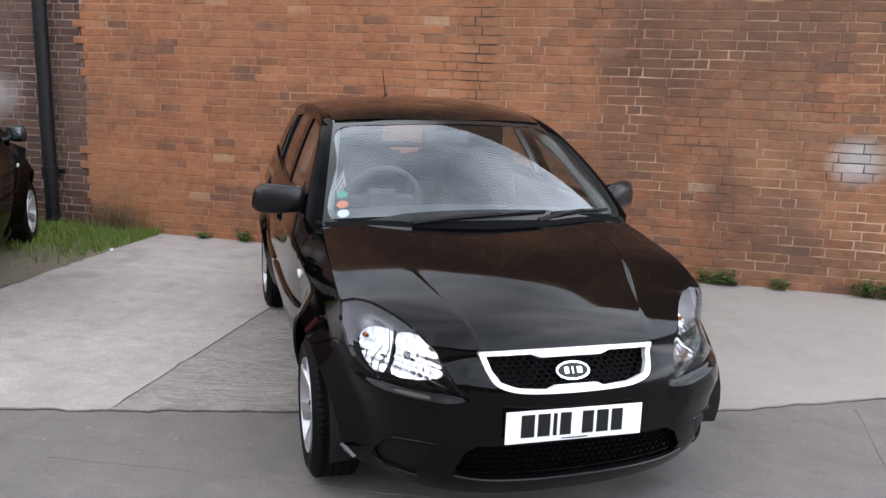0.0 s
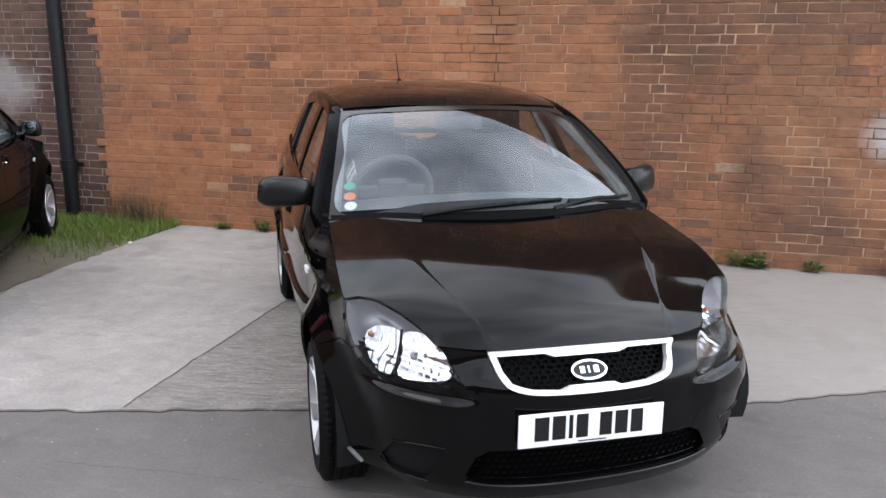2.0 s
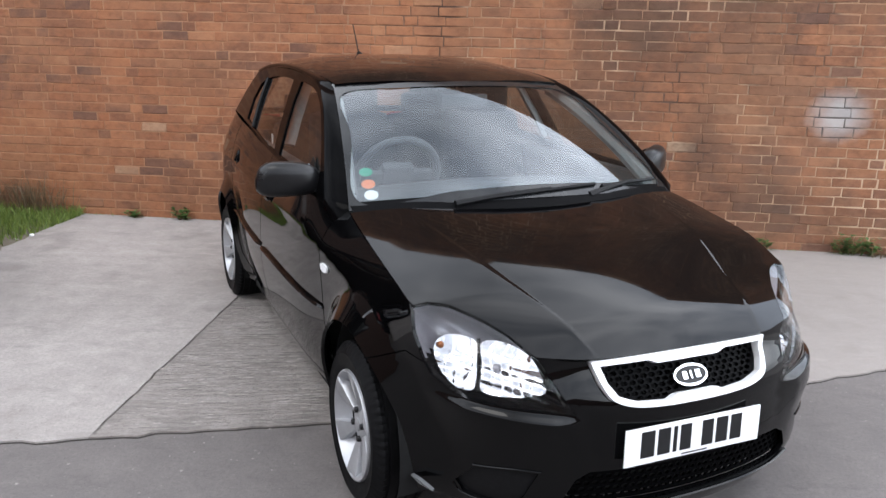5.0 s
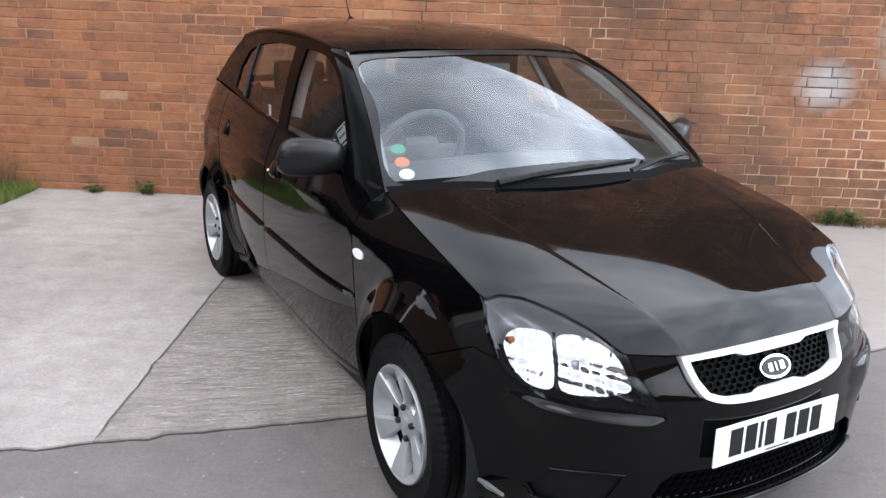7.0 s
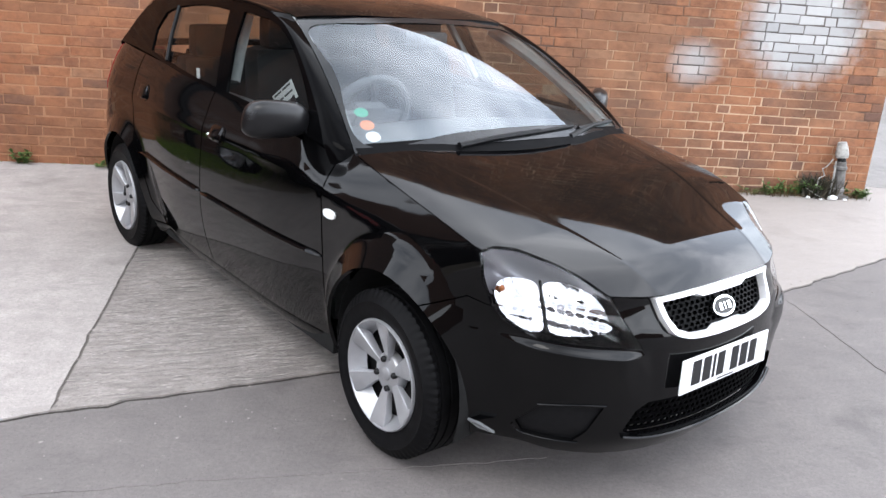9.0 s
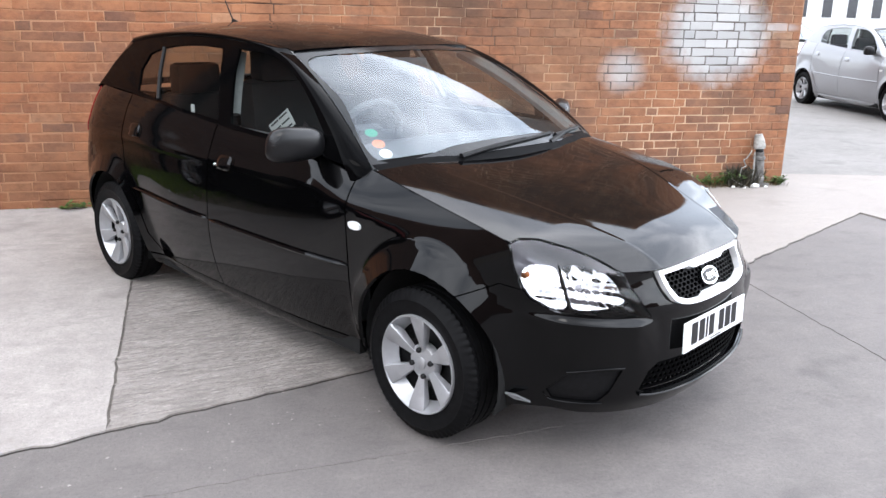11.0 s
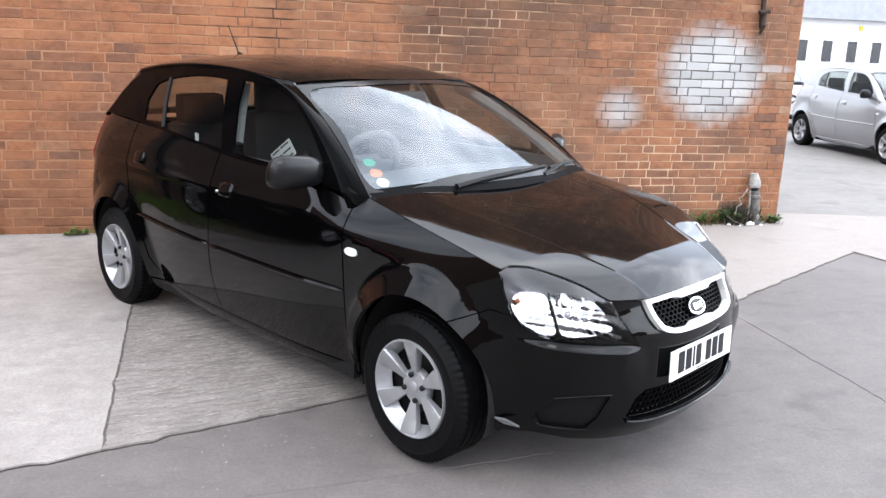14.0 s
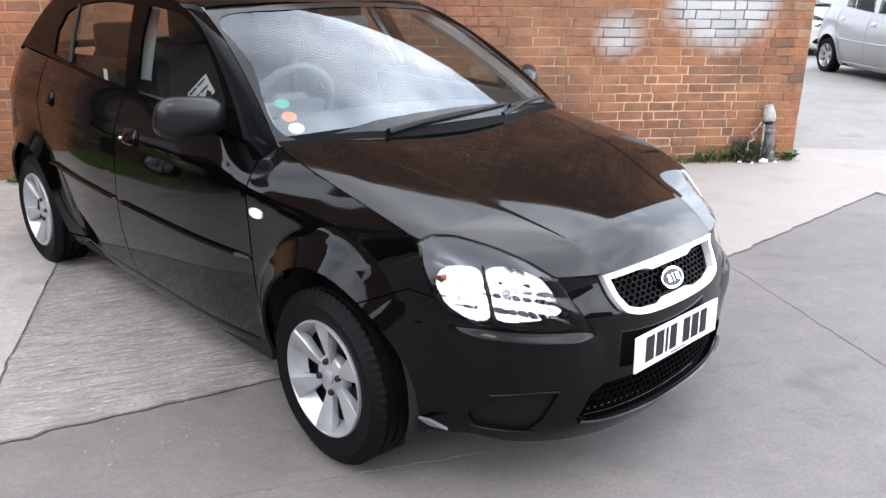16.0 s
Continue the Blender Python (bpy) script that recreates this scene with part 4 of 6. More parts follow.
        blade.faces.new(rows[-1])
        bmesh.ops.transform(blade, matrix=Matrix.Rotation(2 * math.pi * k / 6, 4, "X"), verts=blade.verts)
        part("spoke", blade, M_ALLOY, cover, smooth=True)
    if not coarse:
        for k in range(4):
            a = 2 * math.pi * (k + 0.5) / 4
            nut = bmesh.new()
            lathe(nut, [(-0.076, 0.0005), (-0.076, 0.008), (-0.073, 0.0105), (-0.05, 0.0105)], 10, "x", (0, 0.050 * math.cos(a), 0.050 * math.sin(a)))
            part("wheel_nut", nut, M_STEEL, hub, smooth=True)
        badge = bmesh.new()
        lathe(badge, [(-0.0735, 0.0005), (-0.073, 0.018), (-0.070, 0.023), (-0.060, 0.024)], 24, "x")
        part("centre_cap", badge, M_ALLOY, hub, smooth=True)
        for k in range(12):
            a = 2 * math.pi * k / 12
            hole = bmesh.new()
            lathe(hole, [(-0.021, 0.0005), (-0.021, 0.016), (-0.012, 0.018)], 12, "x", (0, 0.130 * math.cos(a), 0.130 * math.sin(a)))
            part("rim_boss", hole, M_UNDER, hub, smooth=True)
    hub.matrix_local = pose(x, y, R - 0.002 + (0.009 if y < 1 else 0.0), 0, 0, 0 if side < 0 else 180) @ pose(0, 0, 0, turn)
    return hub


def build_car(name, m, mat, label, coarse=False, plate=True):
    """A five-door hatchback with panels, glass, lamps, wheels and cabin, at the pose m."""
    car = new(name, None)
    tagged(car, label, "car")
    st = 0.06 if coarse else 0.028
    B = (1, -1)
    arch_seam = 122
    # ---- outer panels
    lower = [fx(0.0, 0.195), fx(0.30, 0.197), fx(0.55, 0.205), fy(-0.50, 0.218), fy(-0.40, 0.228)]
    arch_front = [fy(*p) for p in arc(*ARCH_F, 196, arch_seam)]
    seam = [fy(-0.36, 0.674)]
    bumper = lower + arch_front + seam + LAMP_LOW[::-1] + LAMP_IN[::-1] + [fx(0.474, 0.727), fx(0.43, 0.722), fx(0.38, 0.713)]
    bumper += [fx(x + 0.006, z) for x, z in GRILLE_HALF[::-1][:-1]] + [(0.0, 0.565)]
    mouth = [fx(0.0, 0.395), fx(0.34, 0.390), fx(0.38, 0.365), fx(0.41, 0.300), fx(0.38, 0.282), fx(0.0, 0.278)]
    full = [(u, z) for u, z in bumper] + [(-u, z) for u, z in bumper[::-1] if u > 1e-6]
    full_mouth = mouth + [(-u, z) for u, z in mouth[::-1] if u > 1e-6]
    fogs = []
    for s in (1, -1):
        f = [fx(0.475, 0.382), fx(0.57, 0.380), fx(0.615, 0.366), fx(0.645, 0.300), fx(0.625, 0.262), fx(0.53, 0.258), fx(0.505, 0.30)]
        fogs.append([(s * u, z) for u, z in f])
    us = np.linspace(0.38, 1.03, 30)
    rows = np.concatenate([np.stack([s * us, 0.540 + 0.032 * np.clip((us - 0.45) / 0.4, 0, 1) + o], 1) for s in (1, -1) for o in (-0.008, 0.0, 0.006, 0.012, 0.018, 0.025)])
    panel("front_bumper", skirt, full, [full_mouth, *fogs], mat, car, "", st, flip=True, lip=0.02, extra=None if coarse else rows)
    fender = [fy(*p) for p in arc(*ARCH_F, arch_seam - 1, -12)] + [fy(0.385, 0.232)] + [(u_at_y(0.385, z), z) for z in (0.5, 0.75, 0.94)]
    fender += [fy(0.36, 0.955)] + [fy(y, float(fender_top(y)) - 0.001) for y in np.linspace(0.34, -0.375, 14)] + [(u - 0.001, z) for u, z in LAMP_OUT[::-1]] + [fy(-0.436, 0.668), fy(-0.36, 0.678)]
    ys = np.linspace(-0.36, 0.33, 40)
    rows = [fy(y, float(fender_top(y)) - d) for d in (0.004, 0.010, 0.018, 0.030) for y in ys]
    rows += [fy(*p) for d in (0.012, 0.045, 0.080, 0.105, 0.116, 0.1225, 0.1275, 0.136) for p in arc(ARCH_F[0], ARCH_F[1] + d, ARCH_F[2], 119, -8, 44)]
    rows = np.array(rows)
    panel("front_wing", skirt, fender, (), mat, car, "", st * 0.6, B, True, extra=None if coarse else rows)
    front_door = [fy(0.392, 0.240), fy(0.9, 0.235), fy(1.395, 0.235), fy(1.40, 0.6), fy(1.385, 1.018), fy(1.0, 1.004), fy(0.62, 0.986), fy(0.50, 0.970), fy(0.392, 0.945)]
    panel("front_door", skirt, front_door, (), mat, car, "", st, B, True)
    rear_door = [fy(1.402, 0.235), fy(2.02, 0.237)] + [fy(*p) for p in arc(ARCH_R[0], ARCH_R[1] + 0.055, ARCH_R[2], 172, 122, 10)] + [fy(2.30, 0.72), fy(2.305, 0.9), fy(2.27, 1.078), fy(2.0, 1.066), fy(1.7, 1.038), fy(1.393, 1.018), fy(1.407, 0.6)]
    panel("rear_door", skirt, rear_door, (), mat, car, "", st, B, True)
    quarter = [fy(2.03, 0.237)] + [fy(*p) for p in arc(*ARCH_R, 191, -10, 26)] + [fy(2.95, 0.24)] + [(U_BACK + _ur[-1] - 0.25, z) for z in (0.22, 0.6, 1.0)]
    quarter += [fy(2.80, 1.092), fy(2.6, 1.09), fy(2.28, 1.078), fy(2.315, 0.9), fy(2.31, 0.72)] + [fy(*p) for p in arc(ARCH_R[0], ARCH_R[1] + 0.047, ARCH_R[2], 122, 172, 10)]
    panel("rear_quarter", skirt, quarter, (), mat, car, "", st, B, True)
    tail = [(U_BACK + _ur[-1] - 0.25, 0.2), (U_BACK + _ur[-1] + 0.25, 0.2), (U_BACK + _ur[-1] + 0.25, 1.03), (U_BACK + _ur[-1] - 0.25, 1.03)]
    panel("tailgate", lambda u, z: np.where((np.asarray(u) > U_BACK + _ur[-1])[..., None], skirt(2 * (U_BACK + _ur[-1]) - np.asarray(u), z) * np.array([-1, 1, 1]), skirt(u, z)), tail, (), mat, car, "", 0.06, (1,), True)
    ys, zs = np.linspace(0.345, 2.15, 40), np.array([0.150, 0.158, 0.175, 0.195, 0.215, 0.232, 0.244])
    for s in B:
        rows = [skirt(U_SIDE + ys - Y_CORNER, np.full(40, z)) * np.array([s, 1, 1]) + np.array([s * o, 0, 0]) for z, o in zip(zs, (0.05, 0.014, 0.003, 0.0, 0.001, 0.004, 0.030))]
        faces = [(i * 40 + k, i * 40 + k + 1, i * 40 + k + 41, i * 40 + k + 40)[::s] for i in range(6) for k in range(39)]
        mesh_object("sill", [p for r in rows for p in r], faces, mat, car)
    bonnet = [tuple(p) for p in through_points([(0.0, -0.716), (0.17, -0.716), (0.33, -0.712), (0.43, -0.686), (0.487, -0.664)], 5)] + LAMP_TOP[::-1] + [(float(HOOD_X(y)) - 0.003, y) for y in np.linspace(-0.36, 0.32, 12)] + [(0.60, 0.285), (0.40, 0.235), (0.2, 0.205), (0.0, 0.198)]
    bonnet = [(x, y) for x, y in bonnet] + [(-x, y) for x, y in bonnet[::-1] if x > 1e-6]
    ys = np.linspace(-0.70, 0.22, 47)
    folds = np.concatenate([np.stack([s * (CREASE(ys) + o), ys], 1) for s in (1, -1) for o in (-0.012, -0.006, -0.002, 0.002, 0.006, 0.012)])
    panel("bonnet", hood, bonnet, (), mat, car, "", st, extra=None if coarse else folds)
    roof_line = [(0.0, 0.935), (0.2, 0.952), (0.4, 0.995), (0.555, 1.06)] + [(float(ROOF_X(y)), y) for y in (1.3, 1.6, 1.9, 2.2, 2.5)] + [(0.535, 2.66), (0.3, 2.72), (0.0, 2.735)]
    roof_line = roof_line + [(-x, y) for x, y in roof_line[::-1] if x > 1e-6]
    panel("roof", roof, roof_line, (), mat, car, "", st * 1.5)
    # ---- side frames, glass and pillars
    house = [(0.43, 0.966), (0.555, 1.075), (0.755, 1.205), (0.96, 1.308), (1.15, 1.362), (1.5, 1.388), (1.9, 1.390), (2.25, 1.370), (2.50, 1.338), (2.60, 1.285), (2.72, 1.17), (2.80, 1.092),
             (2.5, 1.088), (2.2, 1.072), (1.7, 1.035), (1.3, 1.012), (0.9, 0.998), (0.62, 0.984)]
    top_curve = through_points(house[:9], 6)
    house_loop = np.concatenate([top_curve, house[9:]])
    win_f = through_points([(0.60, 1.066), (0.75, 1.178), (0.93, 1.277), (1.13, 1.336), (1.40, 1.352)], 5)
    win_f = np.concatenate([win_f, [(1.375, 1.25), (1.275, 1.030), (1.0, 1.020), (0.60, 1.008)]])
    win_r = through_points([(1.545, 1.350), (1.75, 1.355), (1.95, 1.345), (2.15, 1.318), (2.26, 1.285)], 5)
    win_r = np.concatenate([win_r, [(2.30, 1.20), (2.26, 1.098), (2.0, 1.075), (1.7, 1.052), (1.385, 1.034)]])
    panel("window_frame", glasshouse, house_loop, [win_f, win_r], mat if coarse else M_PILLAR, car, "window frame in the body colour", st, B, True)
    rear_pane = np.concatenate([[p for p in win_r[:21] if p[0] < 2.10], [(2.118, 1.324), (2.012, 1.076)], win_r[24:]])
    quarter_pane = np.concatenate([[(2.012, 1.076), (2.118, 1.324)], [p for p in win_r[:23] if p[0] > 2.12]])
    for nm, w, mt in (("side_window", win_f, M_GLASS), ("rear_side_window", rear_pane, M_GLASS), ("quarter_window", quarter_pane, M_QUARTER)):
        for s in (1, -1):
            g = panel(nm, lambda y, z, s=s: glasshouse(y, z) * np.array([s, 1, 1]), w, (), mt, car, "clear side window", 0.08, (1,), s > 0, 0, -0.007)
            g.visible_shadow = False
    for s in (1, -1):
        bar = bmesh.new()
        tube(bar, [tuple(glasshouse(y, z) * np.array([s, 1, 1])) for y, z in ((2.005, 1.075), (2.07, 1.2), (2.12, 1.325))], 0.011, 6)
        part("window_divider", bar, M_PLASTIC, car, smooth=True)
    edge = np.array([windscreen(np.array([-1.0]), np.array([v]))[0] for v in np.linspace(0.0, 1, 19)])
    rim = np.array([roof(np.array([-float(ROOF_X(y))]), np.array([y]))[0] for y in np.linspace(1.085, 2.62, 36)])
    inner = np.concatenate([edge, rim])
    dist = np.r_[0, np.cumsum(np.linalg.norm(np.diff(inner, axis=0), axis=1))]
    outer2 = glasshouse(top_curve[:, 0], top_curve[:, 1])
    d2 = np.r_[0, np.cumsum(np.linalg.norm(np.diff(outer2, axis=0), axis=1))]
    k_in, k_out = dist[18], d2[np.argmin(np.abs(top_curve[:, 0] - 1.13))]
    warp = np.interp(dist, [0, k_in, dist[-1]], [0, k_out, d2[-1]])
    outer_c = np.stack([np.interp(warp, d2, outer2[:, k]) for k in range(3)], 1)
    inner = np.concatenate([[inner[0] + np.array([0.01, -0.015, -0.07])], inner])
    outer_c = np.concatenate([[outer_c[0] + np.array([0.02, -0.02, -0.07])], outer_c])
    strip("roof_pillar", inner, outer_c, mat if coarse else M_PILLAR, car, 0.014, 6, B, out=(-0.95, -0.1, 0.3))
    strip("c_pillar", np.array([back(np.array([-1.0]), np.array([v]))[0] for v in np.linspace(1, 0, 9)]), glasshouse(*np.array([(2.52, 1.333), (2.56, 1.305), (2.60, 1.280), (2.64, 1.25), (2.68, 1.215), (2.71, 1.18), (2.74, 1.15), (2.77, 1.12), (2.80, 1.092)]).T), mat, car, 0.01, 4, B, out=(-0.8, 0.4, 0.2))
    ring = [(-1, 0), (1, 0), (1, 1), (-1, 1)]
    pane = [(-0.78, 0.12), (0.78, 0.12), (0.76, 0.86), (-0.76, 0.86)]
    panel("tailgate_frame", back, ring, [pane], mat, car, "", 0.12, (1,), True, 0.01)
    panel("rear_window", back, pane, (), M_GLASS, car, "clear rear window", 0.15, (1,), True, 0, -0.004).visible_shadow = False
    # ---- windscreen with its dark border, cowl
    full_ws = [(-1, 0.0), (1, 0.0), (1, 1), (-1, 1)]
    see = through_points([(-0.945, 0.045), (-0.45, 0.07), (0.0, 0.08), (0.45, 0.07), (0.945, 0.045), (0.945, 0.5), (0.945, 0.90), (0.5, 0.935), (0.0, 0.94), (-0.5, 0.935), (-0.945, 0.90), (-0.945, 0.5)], 8, True)
    panel("windscreen", windscreen, full_ws, (), M_SCREEN, car, "raked windscreen reflecting cloud", 0.06, (1,), False, 0).visible_shadow = False
    panel("windscreen_border", windscreen, full_ws, [see], M_FRIT, car, "black printed border of the windscreen", 0.06, (1,), False, 0, 0.003)

    def cowl(a, v):
        lo = hood(np.asarray(a) * 0.70, ws_low_y(np.asarray(a, float)) - 0.055)
        hi = windscreen(a, np.full(np.shape(a), 0.05))
        v = np.asarray(v, float)[..., None]
        return lo * (1 - v) + hi * v - np.array([0, 0, 0.012]) * (1 - v)

    panel("cowl", cowl, [(-1.0, 0), (1.0, 0), (1.0, 1), (-1.0, 1)], (), M_MESH, car, "black plastic cowl under the windscreen", 0.09, (1,), False, 0)
    # ---- nose: grille, mesh, badge, lower mouth
    finish_nose(car, mat, coarse, mouth, fogs, plate)
    finish_side(car, mat, coarse)
    cabin(car, coarse)
    # ---- wheels and hidden underside
    for x in (-0.722, 0.722):
        for y in (0.0, 2.5):
            wheel(car, x * (1.016 if y < 1 else 1.0), y - (0.035 if y < 1 else 0.0), {(-0.722, 0.0): 30, (-0.722, 2.5): 40}.get((x, y), 0), coarse, x)
    for cy, r, cz in (ARCH_F, ARCH_R):
        for s in (-1, 1):
            bm = bmesh.new()
            rings = lathe(bm, [(s * 0.50, r - 0.03), (s * 0.785, r + 0.004)], 36, "x", (0, cy, cz))
            bmesh.ops.delete(bm, geom=[v for v in bm.verts if v.co.z < 0.17], context="VERTS")
            part("wheel_arch_liner", bm, M_UNDER, car, smooth=True)
    bm = bmesh.new()
    box(bm, -0.50, 0.50, -0.55, 2.95, 0.215, 0.30)
    box(bm, -0.735, 0.735, 0.40, 2.08, 0.17, 0.24)
    box(bm, -0.50, 0.50, -0.52, -0.40, 0.24, 0.55)
    box(bm, -0.62, 0.62, 0.30, 0.33, 0.2, 0.93)
    box(bm, -0.62, 0.62, 2.9, 2.95, 0.2, 0.95)
    part("underbody", bm, M_UNDER, car)
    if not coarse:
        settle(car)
    car.matrix_world = m
    return car


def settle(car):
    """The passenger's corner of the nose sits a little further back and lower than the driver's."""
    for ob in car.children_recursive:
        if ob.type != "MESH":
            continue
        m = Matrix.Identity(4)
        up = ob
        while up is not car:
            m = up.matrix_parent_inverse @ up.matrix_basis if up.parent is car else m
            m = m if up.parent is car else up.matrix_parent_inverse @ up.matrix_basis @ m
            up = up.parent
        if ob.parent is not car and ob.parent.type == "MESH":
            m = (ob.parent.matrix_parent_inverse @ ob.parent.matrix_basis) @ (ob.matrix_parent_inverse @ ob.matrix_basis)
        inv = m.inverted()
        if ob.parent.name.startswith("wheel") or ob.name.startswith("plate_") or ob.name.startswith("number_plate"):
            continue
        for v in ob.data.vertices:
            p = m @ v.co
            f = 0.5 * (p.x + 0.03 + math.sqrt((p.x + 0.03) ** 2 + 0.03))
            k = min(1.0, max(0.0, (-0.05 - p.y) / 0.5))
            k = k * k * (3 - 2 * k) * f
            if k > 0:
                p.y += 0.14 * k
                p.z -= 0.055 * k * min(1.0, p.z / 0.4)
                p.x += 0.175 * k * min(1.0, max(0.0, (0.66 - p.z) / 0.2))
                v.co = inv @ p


def finish_nose(car, mat, coarse, mouth, fogs, plate):
    def front(x, z):
        x, z = np.asarray(x, float), np.asarray(z, float)
        us = np.sign(x) * np.array([u_at_x(abs(a), b) for a, b in zip(x.ravel(), z.ravel())]).reshape(x.shape)
        return skirt(us, z) * np.array([-1, 1, 1])

    def half(points):
        return np.concatenate([points, [(-x, z) for x, z in points[::-1] if x > 1e-6]])

    outer = half(np.concatenate([through_points(GRILLE_HALF[:-1], 4), [(0.335, 0.708), (0.33, 0.712), (0.0, 0.712)]]))
    inner = half(np.array([(0.0, 0.597), (0.075, 0.597), (0.105, 0.584), (0.20, 0.591), (0.267, 0.611), (0.292, 0.646), (0.309, 0.694), (0.150, 0.694), (0.115, 0.681), (0.0, 0.681)]))
    panel("grille_surround", front, outer, [inner], M_GRILLECHROME, car, "bright chrome grille surround", 0.03 if coarse else 0.012, lip=0.036, off=0.017, flip=False)
    backing = np.array(outer) * np.array([0.97, 1.0])
    panel("grille_backing", front, backing, (), M_UNDER, car, "", 0.05, lip=0, off=-0.035)
    if not coarse:
        # honeycomb mesh of the grille, cut to its opening
        cells = []
        w, h = 0.0285, 0.0172
        for r in range(-4, 5):
            for c in range(-12, 13):
                x, z = (c + 0.5 * (r % 2)) * w, 0.640 + r * h * 0.82
                hexa = np.array([(x + 0.42 * w * math.cos(a) * 1.06, z + 0.36 * h * math.sin(a) * 1.12) for a in (0.0, 1.0, 2.14, math.pi, 4.14, 5.28)])
                if inside(hexa, inner).all() and abs(x) > 0.0:
                    cells.append(hexa)
        panel("grille_mesh", front, inner, cells, M_MESH, car, "black honeycomb grille", 0.02, lip=0.012, off=-0.012)
        oval = lambda rx, rz: [(rx * math.cos(a), 0.637 + rz * math.sin(a)) for a in np.linspace(0, 2 * math.pi, 40, endpoint=False)]
        badge = panel("badge", front, oval(0.064, 0.029), (), M_CHROME, car, "chrome oval badge", 0.02, lip=0.012, off=0.004)
        panel("badge_face", front, oval(0.056, 0.0228), (), M_INK, badge, "dark face of the badge", 0.02, lip=0.0, off=0.0058)
        for k, (a, w2) in enumerate(((-0.026, 0.016), (-0.003, 0.006), (0.023, 0.018))):
            bar = [(a - w2 / 2, 0.627), (a + w2 / 2, 0.627), (a + w2 / 2, 0.647), (a - w2 / 2, 0.647)]
            panel("badge_bar", front, bar, (), M_CHROME, badge, "", 0.02, lip=0.003, off=0.0085)
    # lower mouth
    m2 = [(u * 1.02, z) for u, z in mouth]
    m2 = m2 + [(-u, z) for u, z in m2[::-1] if u > 1e-6]
    panel("lower_mouth", skirt, m2, (), M_UNDER, car, "", 0.06, lip=0, off=-0.045, flip=True)
    if not coarse:
        loop = np.array(m2)
        cells = []
        for r in range(1, 6):
            for c in range(-17, 18):
                x, z = (c + 0.5 * (r % 2)) * 0.028, 0.280 + r * 0.021
                hexa = np.array([(x + 0.0115 * math.cos(a), z + 0.0085 * math.sin(a)) for a in np.linspace(0, 2 * math.pi, 6, endpoint=False)])
                if inside(hexa, loop).all():
                    cells.append(hexa)
        panel("lower_mesh", skirt, m2, cells, M_UNDERMESH, car, "black mesh in the lower intake", 0.04, lip=0.008, off=-0.022, flip=True)
    for f in fogs:
        panel("fog_blank", skirt, [(u, z) for u, z in f], (), M_PLASTIC, car, "blanked black fog lamp recess", 0.04, lip=0, off=-0.011, flip=True)
    if not coarse:
        for way in (1, -1):
            for ends in ((fx(0.470, 0.389), fx(0.54, 0.389), fx(0.618, 0.374)), (fx(0.515, 0.254), fx(0.57, 0.253), fx(0.625, 0.258), fx(0.648, 0.285))):
                line = through_points([(way * u, z) for u, z in ends], 5)
                edge = bmesh.new()
                tube(edge, [tuple(p) for p in skirt(line[:, 0], line[:, 1])], 0.0042, 8, squash=0.8)
                part("recess_edge", edge, mat, car, "rounded glossy edge of the fog lamp recess", smooth=True)
    lipz = [fx(0.0, 0.268), fx(0.30, 0.270), fx(0.41, 0.282)]
    bm = bmesh.new()
    curve = [(-u, z) for u, z in lipz[::-1]] + lipz[1:]
    uz = through_points(curve, 8)
    pts = skirt(uz[:, 0], uz[:, 1])
    tube(bm, [tuple(p + np.array([0, -0.004, 0])) for p in pts], 0.010, 8, squash=0.6)
    part("bumper_lip", bm, mat, car, smooth=True)
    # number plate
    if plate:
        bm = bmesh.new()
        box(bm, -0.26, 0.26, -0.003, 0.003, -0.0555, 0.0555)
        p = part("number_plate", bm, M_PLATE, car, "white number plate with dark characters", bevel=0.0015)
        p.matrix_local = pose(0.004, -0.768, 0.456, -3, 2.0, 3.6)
        x = -0.205
        for w in (0.050, 0.046, 0.014, 0.042, None, 0.044, 0.046, 0.044):
            if w is None:
                x += 0.030
                continue
            b = bmesh.new()
            box(b, x, x + w, -0.0042, -0.0030, -0.036, 0.043)
            part("plate_bar", b, M_INK, p)
            x += w + 0.012
        b = bmesh.new()
        box(b, -0.05, 0.05, -0.0042, -0.0030, -0.050, -0.046)
        part("plate_bar", b, M_INK, p)
        b = bmesh.new()
        box(b, -0.16, 0.20, 0.003, 0.030, -0.035, 0.04)
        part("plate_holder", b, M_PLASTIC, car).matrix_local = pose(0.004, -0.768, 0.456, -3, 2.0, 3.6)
    # headlamps
    for s in (1, -1):
        low = [skirt(np.array([u]), np.array([z]))[0] for u, z in LAMP_LOW + LAMP_OUT]
        top = [hood(np.array([-x]), np.array([y]))[0] for x, y in LAMP_TOP] + [skirt(np.array([u]), np.array([z]))[0] for u, z in LAMP_IN]
        loop = through_points(np.array(low + top), 5, True) * np.array([s, 1, 1])
        mid = loop.mean(0)
        nrm = np.array([-0.55 * s, -0.72, 0.42])
        nrm /= np.linalg.norm(nrm)
        lamp = new("headlamp", None)
        lamp.parent = car
        tagged(lamp, "clear headlamp with chrome reflectors")

        def cap(nm, size, deep, bulge, mt, lab="", flat_=2, way=nrm):
            rs = (1.0, 0.97, 0.92, 0.8, 0.62, 0.42, 0.22)
            verts = [q for r in rs for q in (mid + (loop - mid) * r * size + way * bulge * (1 - r ** flat_) - nrm * deep)] + [mid + way * bulge - nrm * deep]
            c, faces = len(loop), []
            for i in range(len(rs) - 1):
                for j in range(c):
                    q = (i * c + j, i * c + (j + 1) % c, (i + 1) * c + (j + 1) % c, (i + 1) * c + j)
                    faces.append(q)
